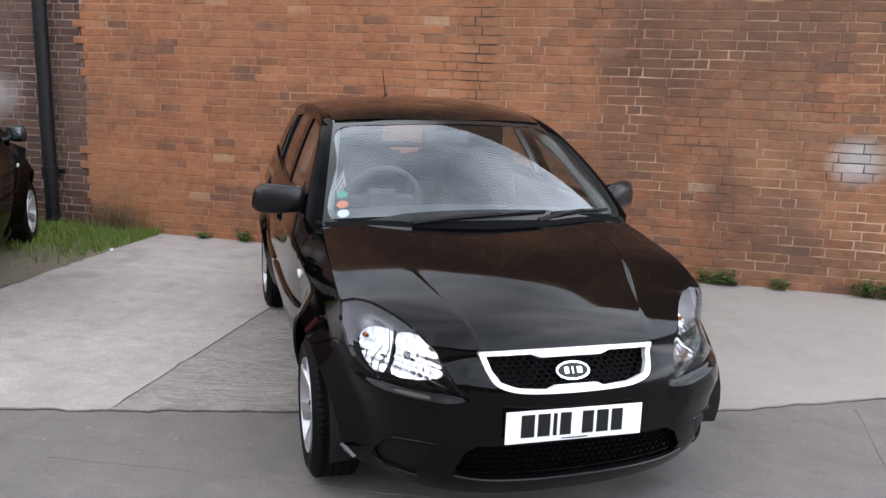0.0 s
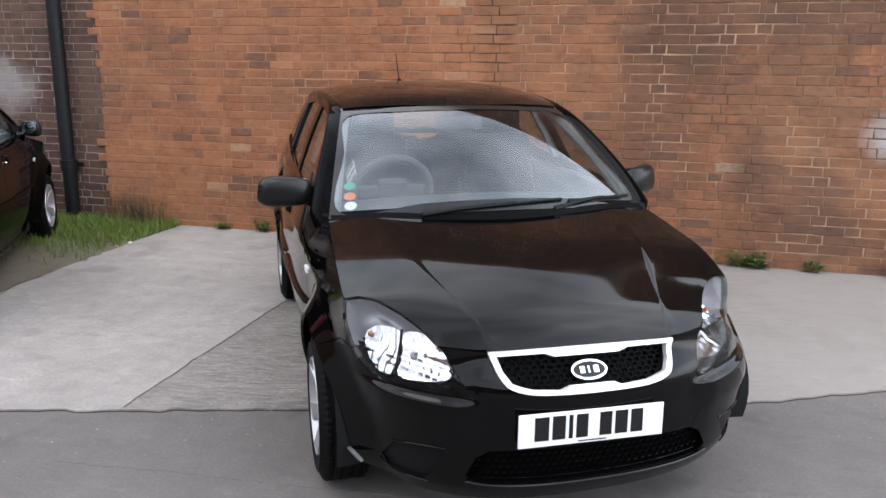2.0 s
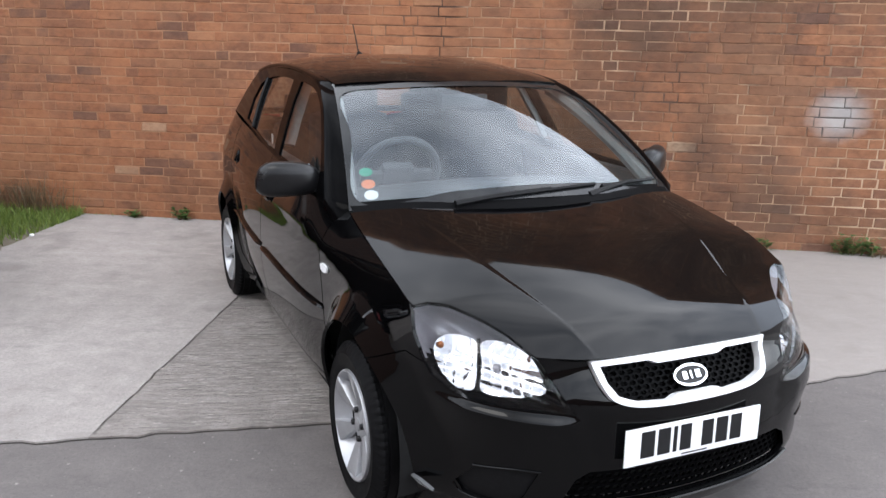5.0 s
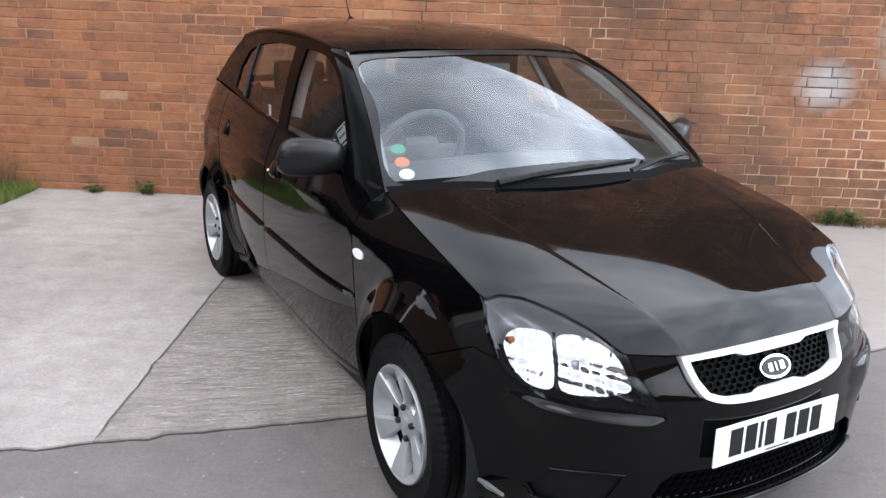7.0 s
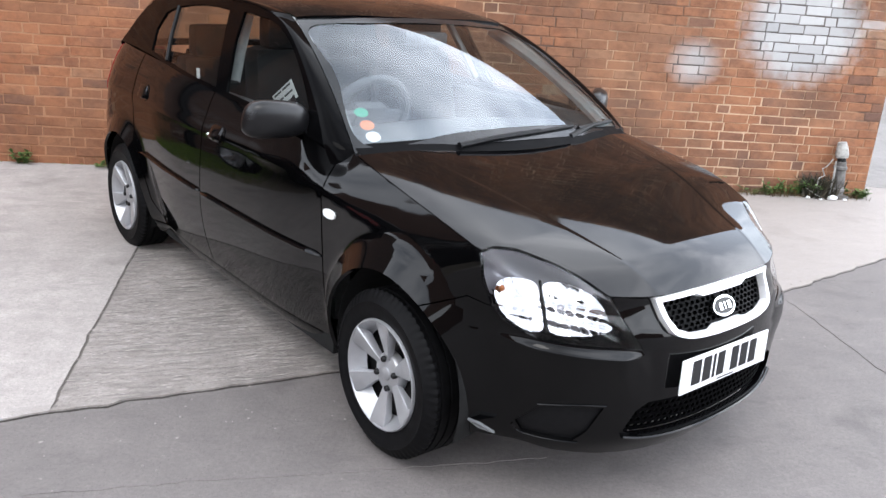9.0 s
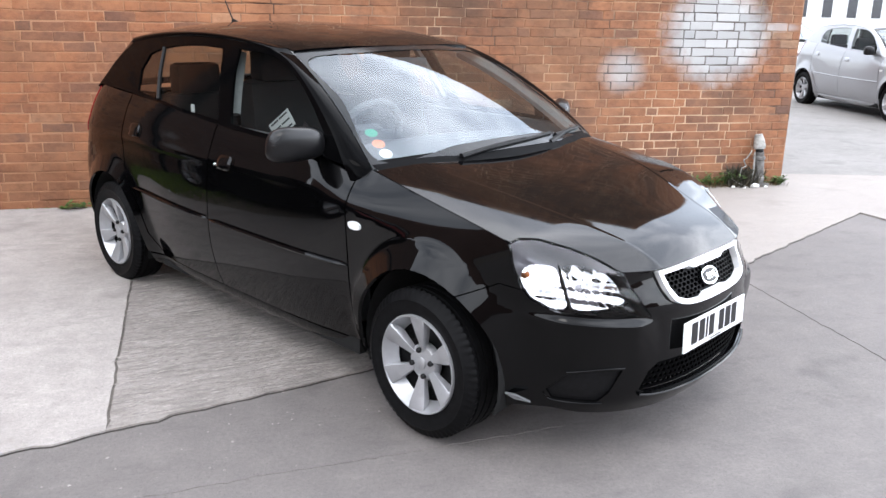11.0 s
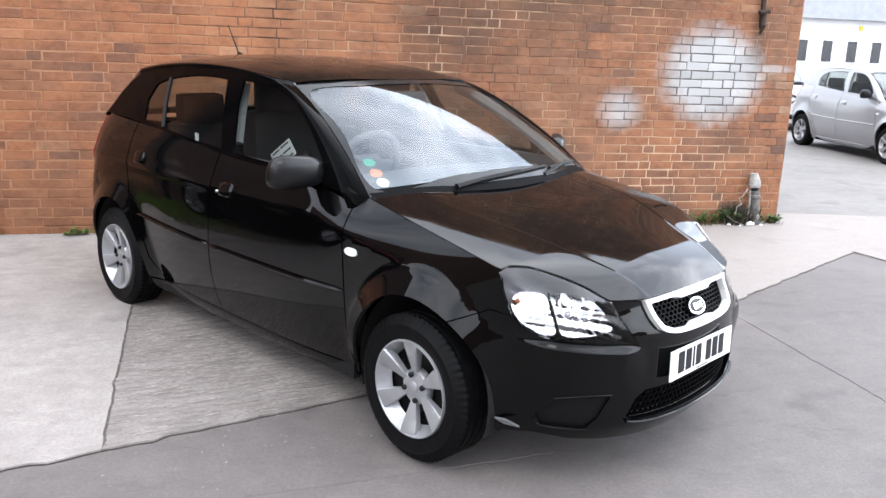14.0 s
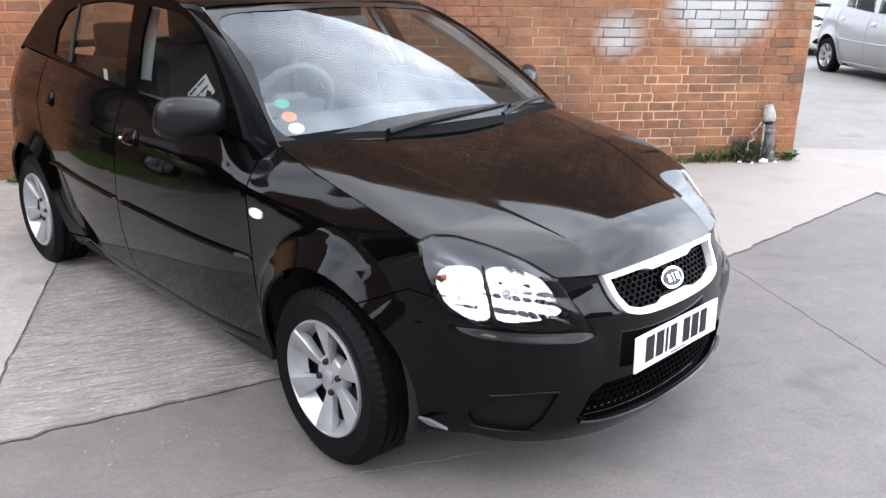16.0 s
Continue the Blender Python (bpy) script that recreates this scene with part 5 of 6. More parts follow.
            e = (len(rs) - 1) * c
            faces += [(e + j, e + (j + 1) % c, len(verts) - 1) for j in range(c)]
            f0 = faces[0]
            if np.cross(verts[f0[1]] - verts[f0[0]], verts[f0[2]] - verts[f0[0]]) @ nrm < 0:
                faces = [f[::-1] for f in faces]
            if nm != "housing":
                return mesh_object(nm, verts, faces, mt, lamp, lab)
            # the housing is black below and towards the grille; grey above paints sky sheen
            side_way = np.cross(np.array([0, 0, 1.0]), nrm)
            side_way *= np.sign(-side_way[0] * s) / np.linalg.norm(side_way)
            black = [np.mean([verts[q][2] for q in f]) - mid[2] < -0.035 + 0.30 * max(0.0, -(np.mean([verts[q] for q in f], axis=0) - mid) @ side_way) for f in faces]
            mesh_object("bezel", verts, [f for f, k in zip(faces, black) if k], M_BEZEL, lamp, "black lower bezel of the lamp")
            return mesh_object(nm, verts, [f for f, k in zip(faces, black) if not k], mt, lamp, lab)

        cap("lens", 0.99, 0.003, 0.058, M_LENS, "clear polycarbonate lens", 2, np.array([-0.80 * s, -0.50, 0.33])).visible_shadow = False
        cap("housing", 1.0, 0.030, -0.120, M_HOUSING, "upper lamp housing, greyed for the sky's sheen on the lens", 9)
        # two fluted reflectors, side by side in the lower half, on the lamp's own plane
        e2 = np.array([0, 0, 1]) - nrm[2] * nrm
        e2 /= np.linalg.norm(e2)
        e1 = np.cross(e2, nrm) * s
        rim2, rimh = np.stack([(loop - mid) @ e1, (loop - mid) @ e2], 1), (loop - mid) @ nrm

        def mirror(a, b, c, wide, back=0.030, slope=0.33):
            a, b = np.asarray(a, float), np.asarray(b, float)
            w = 1 / ((a[..., None] - rim2[:, 0]) ** 2 + (b[..., None] - rim2[:, 1]) ** 2 + 1e-4)
            h = (w * rimh).sum(-1) / w.sum(-1) - back - slope * (b + 0.09) - 0.012 * np.clip(1 - ((a - c) / wide) ** 2, 0, 1) - 0.010 * np.clip(1 - ((b + 0.015) / 0.085) ** 2, 0, 1) + 0.0004 * np.sin(a * 150) + 0.0005 * np.sin(a * 83 + b * 70)
            # upright facets, each turned to face straight ahead
            saw = ((a + 0.010 * np.sin(b * 46 + a * 30)) / 0.033) % 1.0
            h = h - 0.02 * a + 0.0022 * np.sin(b * 150 + a * 25) * np.clip(0.5 - b / 0.05, 0, 1) + 0.0009 * np.where(saw < 0.8, 1 - 2 * saw / 0.8, 2 * (saw - 0.8) / 0.2 - 1)
            return mid + a[..., None] * e1 + b[..., None] * e2 + h[..., None] * nrm

        outer_m = through_points([(-0.151, 0.020), (-0.119, 0.062), (-0.034, 0.056), (-0.016, 0.0), (-0.008, -0.084), (-0.060, -0.090), (-0.121, -0.045)], 4, True)
        inner_m = through_points([(-0.006, 0.050), (0.07, 0.054), (0.148, 0.014), (0.190, -0.055), (0.186, -0.081), (0.108, -0.099), (0.014, -0.092), (0.002, -0.02)], 4, True)
        for nm, line, c, wide in (("indicator_reflector", outer_m, -0.075, 0.08), ("main_reflector", inner_m, 0.085, 0.10)):
            panel(nm, lambda a, b: mirror(a, b, c, wide), line, (), M_REFLECTOR, lamp, "bright silver reflector", 0.0045 if not coarse else 0.05, lip=0, flip=s < 0)
        if not coarse:
            blade = bmesh.new()
            pts = [mirror(np.array([a]), np.array([b]), 0.0, 0.1, 0.016)[0] for a, b in ((-0.018, 0.06), (-0.010, 0.0), (0.004, -0.092))]
            tube(blade, [tuple(q) for q in pts], 0.005, 6)
            part("divider", blade, M_UNDER, lamp, smooth=True)
            for a, b, r, mt in ((-0.130, 0.030, 0.010, M_ORANGE), (0.045, -0.02, 0.012, M_HOUSING)):
                bulb = bmesh.new()
                bmesh.ops.create_uvsphere(bulb, u_segments=10, v_segments=8, radius=r, matrix=Matrix.Translation(mirror(np.array([a]), np.array([b]), 0.0, 0.1, 0.024)[0]))
                part("bulb", bulb, mt, lamp, smooth=True)


def finish_side(car, mat, coarse):
    for s in (1, -1):
        # rubbing strips
        for y0, y1, z0, z1 in ((0.395, 1.39, 0.572, 0.572), (1.41, 2.20, 0.574, 0.590)):
            bm = bmesh.new()
            ys = np.linspace(y0, y1, 24)
            zs = np.linspace(z0, z1, 24)
            pts = skirt(U_SIDE + ys - Y_CORNER, zs) * np.array([s, 1, 1])
            taper = [0.35] + [1.0] * 22 + [0.35]
            tube(bm, [tuple(p) for p in pts], [0.017 * t for t in taper], 8, squash=0.55)
            part("door_moulding", bm, mat, car, smooth=True)
        # handles
        for y, z in ((1.26, 0.858), (2.165, 0.905)):
            recess = [(y + 0.088 * math.copysign(abs(math.cos(a)) ** 0.6, math.cos(a)), z + 0.042 * math.copysign(abs(math.sin(a)) ** 0.6, math.sin(a))) for a in np.linspace(0, 2 * math.pi, 24, endpoint=False)]
            side = lambda yy, zz, s=s: skirt(U_SIDE + yy - Y_CORNER, zz) * np.array([s, 1, 1])
            r = panel("door_handle", side, recess, (), mat, car, "body-colour lift handle", 0.03, lip=0.004, off=0.003, flip=s > 0)
            bm = bmesh.new()
            rings = []
            for q, o in ((1.0, -0.002), (0.97, 0.008), (0.88, 0.0115), (0.6, 0.0135), (0.3, 0.0145)):
                row = []
                for a in np.linspace(0, 2 * math.pi, 24, endpoint=False):
                    yy = y - 0.014 + 0.058 * q * math.copysign(abs(math.cos(a)) ** 0.5, math.cos(a))
                    zz = z + 0.004 + 0.034 * q * math.copysign(abs(math.sin(a)) ** 0.5, math.sin(a))
                    row.append(bm.verts.new(side(np.array([yy]), np.array([zz]))[0] + np.array([-s * (o - 0.16 * (zz - z)), 0, 0])))
                rings.append(row)
            for r0, r1 in zip(rings, rings[1:]):
                for k in range(24):
                    q4 = (r0[k], r0[(k + 1) % 24], r1[(k + 1) % 24], r1[k])
                    bm.faces.new(q4 if s < 0 else q4[::-1])
            bm.faces.new(rings[-1] if s < 0 else rings[-1][::-1])
            bmesh.ops.recalc_face_normals(bm, faces=bm.faces)
            part("grip", bm, mat, r, "rounded glossy lift flap", smooth=True)
            if y < 2:
                bm = bmesh.new()
                p = side(np.array([y + 0.060]), np.array([z - 0.014]))[0]
                lathe(bm, [(-0.012, 0.0005), (-0.012, 0.007), (0.0, 0.009)], 14, "x")
                bmesh.ops.transform(bm, matrix=Matrix.Translation(p) @ Matrix.Diagonal((s, 1, 1, 1)), verts=bm.verts)
                part("lock", bm, M_CHROME, r, smooth=True)
        # side repeater
        side = lambda yy, zz, s=s: skirt(np.array([u_at_y(a, b) for a, b in zip(np.ravel(yy), np.ravel(zz))]), zz) * np.array([s, 1, 1])
        rep = [(0.335 + 0.034 * math.cos(a), 0.747 + 0.0165 * math.copysign(abs(math.sin(a)) ** 0.7, math.sin(a))) for a in np.linspace(0, 2 * math.pi, 24, endpoint=False)]
        panel("side_repeater", side, rep, (), M_PAPER, car, "clear white side indicator", 0.02, lip=0.008, off=0.007, flip=s > 0)
        # door mirror
        bm = bmesh.new()
        bmesh.ops.create_uvsphere(bm, u_segments=24, v_segments=16, radius=1.0)
        for v in bm.verts:
            x, y, z = v.co
            sq = lambda t, e: math.copysign(abs(t) ** e, t)
            x, z = sq(x, 0.62), sq(z, 0.66)
            y = sq(y, 0.8) * (0.050 if y < 0 else 0.034)
            v.co = (x * (0.080 if coarse else 0.124) * (1 - 0.10 * z), y - 0.012 * (1 - x * x), z * 0.067 * (1.0 + 0.10 * x * -s))
        mir = part("door_mirror", bm, M_MIRRORCAP, car, "satin black door mirror", smooth=True)
        at = pose(-s * 0.868, 0.625, 1.032, 0, 0, -10) if s > 0 else pose(0.838, 0.64, 1.032, 0, 0, 38)
        mir.matrix_local = at
        bm = bmesh.new()
        tube(bm, [(-s * 0.755, 0.68, 0.992), (-s * 0.78, 0.66, 0.985), (-s * 0.81, 0.64, 0.995)], [0.045, 0.030, 0.024], 10, squash=0.7)
        bmesh.ops.transform(bm, matrix=at.inverted(), verts=bm.verts)
        part("mirror_arm", bm, M_MIRRORCAP, mir, smooth=True)
        bm = bmesh.new()
        wide = 0.055 if coarse else 0.088
        box(bm, -wide, wide, 0.027, 0.031, -0.052, 0.052)
        part("mirror_glass", bm, M_MIRROR, mir, "mirror glass", bevel=0.01)
        sail = [(0.56, 0.985), (0.74, 1.006), (0.74, 1.095), (0.66, 1.06)]
        panel("mirror_sail", lambda y, z, s=s: glasshouse(y, z) * np.array([s, 1, 1]), sail, (), M_PLASTIC, car, "", 0.05, lip=0.006, off=0.004, flip=s > 0)
        # tail lamp
        tl = [fy(2.86, 0.82), fy(3.0, 0.80), (U_BACK + _ur[-1] - 0.36, 0.84), (U_BACK + _ur[-1] - 0.40, 1.04), fy(2.80, 1.075), fy(2.83, 0.95)]
        panel("tail_lamp", lambda u, z, s=s: skirt(u, z) * np.array([s, 1, 1]), tl, (), M_RED, car, "red tail lamp", 0.05, lip=0.008, off=0.005, flip=s > 0)
    # wipers
    for x0, x1, y0, v0, v1 in ((0.31, 0.64, 0.19, 0.045, 0.080), (-0.21, 0.28, 0.20, 0.012, 0.060)):
        bm = bmesh.new()
        a = np.linspace(x0, x1, 10)
        pts = [windscreen(np.array([q / 0.69]), np.array([v]))[0] + np.array([0, -0.006, 0.006]) for q, v in zip(a, np.linspace(v0, v1, 10))]
        tube(bm, [tuple(p) for p in pts], 0.0075, 6)
        arm = part("wiper", bm, M_PLASTIC, car, "black windscreen wiper", smooth=True)
        bm = bmesh.new()
        piv = hood(np.array([0.24 if x0 > 0 else -0.34]), np.array([0.225]))[0] + np.array([0, 0, 0.012])
        m = pts[5]
        tube(bm, [tuple(piv), tuple((piv + m) / 2 + np.array([0, -0.004, 0.008])), tuple(m + np.array([0, 0, 0.006]))], [0.014, 0.010, 0.006], 8)
        part("wiper_arm", bm, M_PLASTIC, arm, smooth=True)
    # a pale wedge behind the bumper's corner, added to stand for reflected light
    for s in (1,):
        bm = bmesh.new()
        pts = [(-s * 0.750, -0.400, 0.283), (-s * 0.740, -0.440, 0.286), (-s * 0.714, -0.485, 0.267), (-s * 0.735, -0.43, 0.268)]
        lo = [bm.verts.new(p) for p in pts]
        hi = [bm.verts.new((p[0] + s * 0.012, p[1] + 0.012, p[2])) for p in pts]
        bm.faces.new(lo)
        bm.faces.new(hi[::-1])
        for k in range(4):
            bm.faces.new((lo[k], lo[(k + 1) % 4], hi[(k + 1) % 4], hi[k]))
        part("splash_flap", bm, M_GLINT, car, "pale grey wedge standing for light reflected in the bumper")
    # aerial
    bm = bmesh.new()
    z = float(roof_mid(2.44))
    tube(bm, [(0, 2.40, z - 0.005), (0, 2.45, z + 0.018), (0, 2.46, z + 0.03)], [0.022, 0.016, 0.006], 10)
    aer = part("aerial", bm, M_PLASTIC, car, "short black roof aerial", smooth=True)
    bm = bmesh.new()
    tube(bm, [(0, 2.455, z + 0.022), (0, 2.57, z + 0.19)], [0.0045, 0.003], 8)
    part("mast", bm, M_PLASTIC, aer, smooth=True)


def seat(car, x, y, name="seat", drop=0.0):
    bm = bmesh.new()
    box(bm, x - 0.25, x + 0.25, y - 0.48, y + 0.05, 0.34, 0.56)
    s = part(name, bm, M_SEAT, car, "dark grey cloth seat", bevel=0.05)
    bm = bmesh.new()
    v = box(bm, x - 0.25, x + 0.25, y - 0.02, y + 0.13, 0.50, 1.20 - drop)
    for q in v:
        if q.co.z > 0.8:
            q.co.x = x + (q.co.x - x) * 0.78
            q.co.y += 0.16
    part("backrest", bm, M_SEAT, s, bevel=0.05)
    bm = bmesh.new()
    v = box(bm, x - 0.135, x + 0.135, y + 0.14, y + 0.25, 1.19 - drop, 1.38 - drop * 1.15)
    part("headrest", bm, M_SEAT, s, bevel=0.035)
    return s


def cabin(car, coarse):
    bm = bmesh.new()
    prof = [(0.26, 0.930), (0.45, 0.965), (0.66, 0.985), (0.80, 0.965), (0.86, 0.90), (0.84, 0.72), (0.70, 0.55)]
    rows = [[bm.verts.new((x, y, z - 0.03 * (x / 0.7) ** 2)) for y, z in prof] for x in np.linspace(-0.70, 0.70, 15)]
    for r, q in zip(rows, rows[1:]):
        for k in range(len(prof) - 1):
            bm.faces.new((r[k], r[k + 1], q[k + 1], q[k]))
    part("dashboard", bm, M_DASH, car, "dark grey plastic dashboard", smooth=True)
    for x in (-0.36, 0.36):
        seat(car, x, 1.28)
    for x in (-0.36, 0.36):
        seat(car, x, 2.10, "rear_seat", 0.13)
    if not coarse:
        bm = bmesh.new()
        prof = [(0.017 * math.cos(a), 0.185 + 0.017 * math.sin(a)) for a in np.linspace(0, 2 * math.pi, 10, endpoint=False)]
        lathe(bm, prof, 40, "y", closed=True)
        sw = part("steering_wheel", bm, M_DASH, car, "dark steering wheel", smooth=True)
        sw.matrix_local = pose(-0.36, 0.80, 0.985, 25)
        bm = bmesh.new()
        box(bm, -0.16, 0.16, -0.012, 0.02, -0.03, 0.03)
        box(bm, -0.07, 0.07, -0.02, 0.03, -0.07, 0.06)
        box(bm, -0.02, 0.02, -0.012, 0.012, -0.17, 0.0)
        part("wheel_spokes", bm, M_DASH, sw, bevel=0.012)
        bm = bmesh.new()
        box(bm, -0.115, 0.115, 0.90, 0.93, 1.265, 1.325)
        part("interior_mirror", bm, M_DASH, car, "dark interior mirror", bevel=0.015)
    for s in (1, -1):
        bm = bmesh.new()
        v = box(bm, s * 0.66, s * 0.72, 0.42, 2.3, 0.30, 1.0)
        part("door_trim", bm, M_TRIM, car, "grey inner door trim")
        bm = bmesh.new()
        pts = [tuple(glasshouse(np.array([y]), np.array([z]))[0] * np.array([s, 1, 1]) + np.array([s * 0.055, 0, 0])) for y, z in ((1.36, 1.06), (1.41, 1.18), (1.475, 1.33))]
        tube(bm, pts, [0.035, 0.035, 0.035], 8, squash=0.5)
        part("pillar_trim", bm, M_TRIMLIGHT, car, "light grey pillar trim", smooth=True)
        bm = bmesh.new()
        pts = [tuple(windscreen(np.array([-s * 0.98]), np.array([v]))[0] + np.array([0, 0.045, -0.02])) for v in np.linspace(0.0, 1, 8)]
        tube(bm, pts, 0.034, 8)
        part("front_pillar_trim", bm, M_TRIMLIGHT, car, "light grey front pillar trim", smooth=True)
    rl = [(-0.52, 1.0), (0.52, 1.0), (0.54, 2.6), (-0.54, 2.6)]
    panel("headlining", roof, rl, (), M_TRIMLIGHT, car, "light grey headlining", 0.2, lip=0, off=-0.035)
    # stickers inside the windscreen
    if not coarse:
        for a, v, mt, nm in ((-0.896, 0.238, M_GREENSTICK, "green"), (-0.892, 0.160, M_ORANGESTICK, "orange"), (-0.884, 0.092, M_PAPER, "white")):
            loop = [(a + 0.036 * math.cos(t), v + 0.029 * math.sin(t)) for t in np.linspace(0, 2 * math.pi, 20, endpoint=False)]
            panel("sticker", windscreen, loop, (), mt, car, nm + " round sticker on the windscreen", 0.05, lip=0, off=-0.006)


# ---------------------------------------------------------------- parked cars
hatchback = build_car("hatchback_car", pose(0, 0, 0, 0, 0, 31), M_BLACK, "glossy black five-door hatchback car parked on concrete")
dark_car = build_car("dark_car", pose(-5.49, 2.31, 0, 0, 0, 211.5), M_DARK, "dark hatchback parked nose to the wall", True, False)
silver_car = build_car("silver_car", pose(9.17, 7.41, 0, 0, 0, -7), M_SILVER, "silver hatchback parked in the far yard", True, False)
white_car = build_car("white_car", pose(10.9, 13.0, 0, 0, 0, -4), M_WHITEPAINT, "white hatchback parked behind the silver one", True, False)


# ---------------------------------------------------------------- far building
M_WHITEWALL = simple("white_painted_wall", (0.78, 0.79, 0.80), 0.7, 0, 0.04, 2)
M_ROOFSHEET = simple("grey_sheet_roof", (0.34, 0.36, 0.40), 0.6, 0, 0.1, 4)
M_DARKPANE = simple("dark_window_pane", (0.03, 0.032, 0.04), 0.1, 0, 0.2, 6)
office = new("office_building", None)
tagged(office, "long white low building with small dark windows", "building")
bm = bmesh.new()
box(bm, 12.0, 60.0, 24.0, 34.0, -0.1, 2.95)
part("wall", bm, M_WHITEWALL, office)
bm = bmesh.new()
box(bm, 11.7, 60.3, 23.7, 34.3, 2.955, 4.4)
part("roof", bm, M_ROOFSHEET, office, "grey sheet roof fascia")
M_YELLOW = simple("yellow_sign", (0.75, 0.55, 0.03), 0.5, 0, 0.05, 20)
bm = bmesh.new()
box(bm, 21.10, 21.24, 23.95, 23.99, 2.58, 2.76)
part("warning_sign", bm, M_YELLOW, office, "small yellow sign plate")
for k in range(12):
    x = 15.60 + k * 1.055
    win = bmesh.new()
    box(win, x - 0.27, x + 0.27, 23.95, 23.996, 1.38, 2.26)
    w = part("window", win, M_WHITEWALL, office, "white window frame")
    p = bmesh.new()
    box(p, x - 0.20, x + 0.20, 23.93, 23.946, 1.45, 2.20)
    part("pane", p, M_DARKPANE, w)


# ---------------------------------------------------------------- wall fittings
M_IRON = simple("black_iron", (0.010, 0.010, 0.011), 0.5, 0.2, 0.4, 20, 0.2)
M_OLDIRON = simple("grey_cast_iron", (0.13, 0.125, 0.12), 0.75, 0.2, 0.5, 18, 0.4)
M_RUST = simple("rusty_black_iron", (0.035, 0.022, 0.016), 0.8, 0.2, 0.6, 25, 0.4)


def drainpipe(x, y):
    pipe = new("drainpipe", None)
    tagged(pipe, "black cast-iron drainpipe on the old brick wall", "pipe")
    bm = bmesh.new()
    tube(bm, [(x, y, 0.06), (x, y, 2.4), (x - 0.02, y, 5.1)], 0.066, 16)
    part("pipe", bm, M_IRON, pipe, smooth=True)
    for z in (0.55, 2.35, 4.2):
        bm = bmesh.new()
        tube(bm, [(x, y, z - 0.05), (x, y, z + 0.05)], 0.079, 16)
        part("socket", bm, M_IRON, pipe, smooth=True)
        bm = bmesh.new()
        box(bm, x - 0.11, x + 0.11, y + 0.05, y + 0.085, z - 0.025, z + 0.025)
        part("bracket", bm, M_IRON, pipe, bevel=0.006)
    return pipe


drainpipe(-5.20, WALL_Y - 0.080)


def pipe_stump(x, y):
    """A cracked downpipe foot: tapering body with ribs, a dark gap, and a loose socket leaning on top."""
    stump = new("pipe_stump", None)
    tagged(stump, "broken grey cast-iron pipe stump at the foot of the wall", "pipe")
    bm = bmesh.new()
    tube(bm, [(x + 0.045, y, 0.012), (x + 0.040, y, 0.06), (x + 0.028, y, 0.20), (x + 0.016, y, 0.33)], [0.052, 0.047, 0.045, 0.041], 16)
    part("pipe", bm, M_OLDIRON, stump, "mottled grey iron pipe", smooth=True)
    for z in (0.085, 0.275):
        bm = bmesh.new()
        tube(bm, [(x + 0.04 - z * 0.08, y, z - 0.018), (x + 0.04 - z * 0.08, y, z - 0.010), (x + 0.04 - z * 0.08, y, z + 0.010), (x + 0.04 - z * 0.08, y, z + 0.018)], [0.047, 0.056, 0.056, 0.047], 16)
        part("collar", bm, M_OLDIRON, stump, smooth=True)
    # a solid black plug stands for the shade in the gap
    bm = bmesh.new()
    tube(bm, [(x + 0.016, y, 0.325), (x + 0.010, y, 0.375)], [0.036, 0.034], 14)
    part("inner_pipe", bm, M_IRON, stump, "solid black plug standing for the dark gap between the broken pieces", smooth=True)
    bm = bmesh.new()
    tube(bm, [(x + 0.012, y, 0.358), (x + 0.010, y + 0.004, 0.385), (x + 0.002, y + 0.010, 0.44), (x - 0.006, y + 0.016, 0.49)], [0.050, 0.054, 0.047, 0.034], 14)
    part("broken_socket", bm, M_PALEIRON, stump, "pale grey broken socket", smooth=True)
    bm = bmesh.new()
    box(bm, x - 0.03, x + 0.12, y - 0.055, y + 0.055, 0.012, 0.042)
    part("foot", bm, M_OLDIRON, stump, bevel=0.012)


M_PALEIRON = simple("pale_weathered_iron", (0.30, 0.295, 0.28), 0.8, 0.1, 0.5, 22, 0.4)
pipe_stump(3.40, WALL_Y - 0.080)


def scrap(points, wide, mat, label, name="scrap"):
    """A bent strip of thin rubbish lying against the wall."""
    bm = bmesh.new()
    tube(bm, points, wide, 6, squash=0.35)
    tagged(part(name, bm, mat, None, smooth=True), label, "litter", "litter at the pipe")


scrap([(3.335, 3.50, 0.345), (3.29, 3.485, 0.288), (3.245, 3.48, 0.262), (3.275, 3.475, 0.205), (3.215, 3.455, 0.190), (3.205, 3.45, 0.10)], 0.0065, M_PALEIRON, "pale crooked plastic strip leaning on the wall")
scrap([(3.36, 3.49, 0.33), (3.355, 3.47, 0.20), (3.33, 3.45, 0.012)], 0.007, M_PALEIRON, "pale split batten leaning beside the pipe")
scrap([(3.12, 3.47, 0.10), (3.20, 3.44, 0.05), (3.30, 3.42, 0.012)], 0.007, M_PALEIRON, "grey broken stick lying in the weeds")


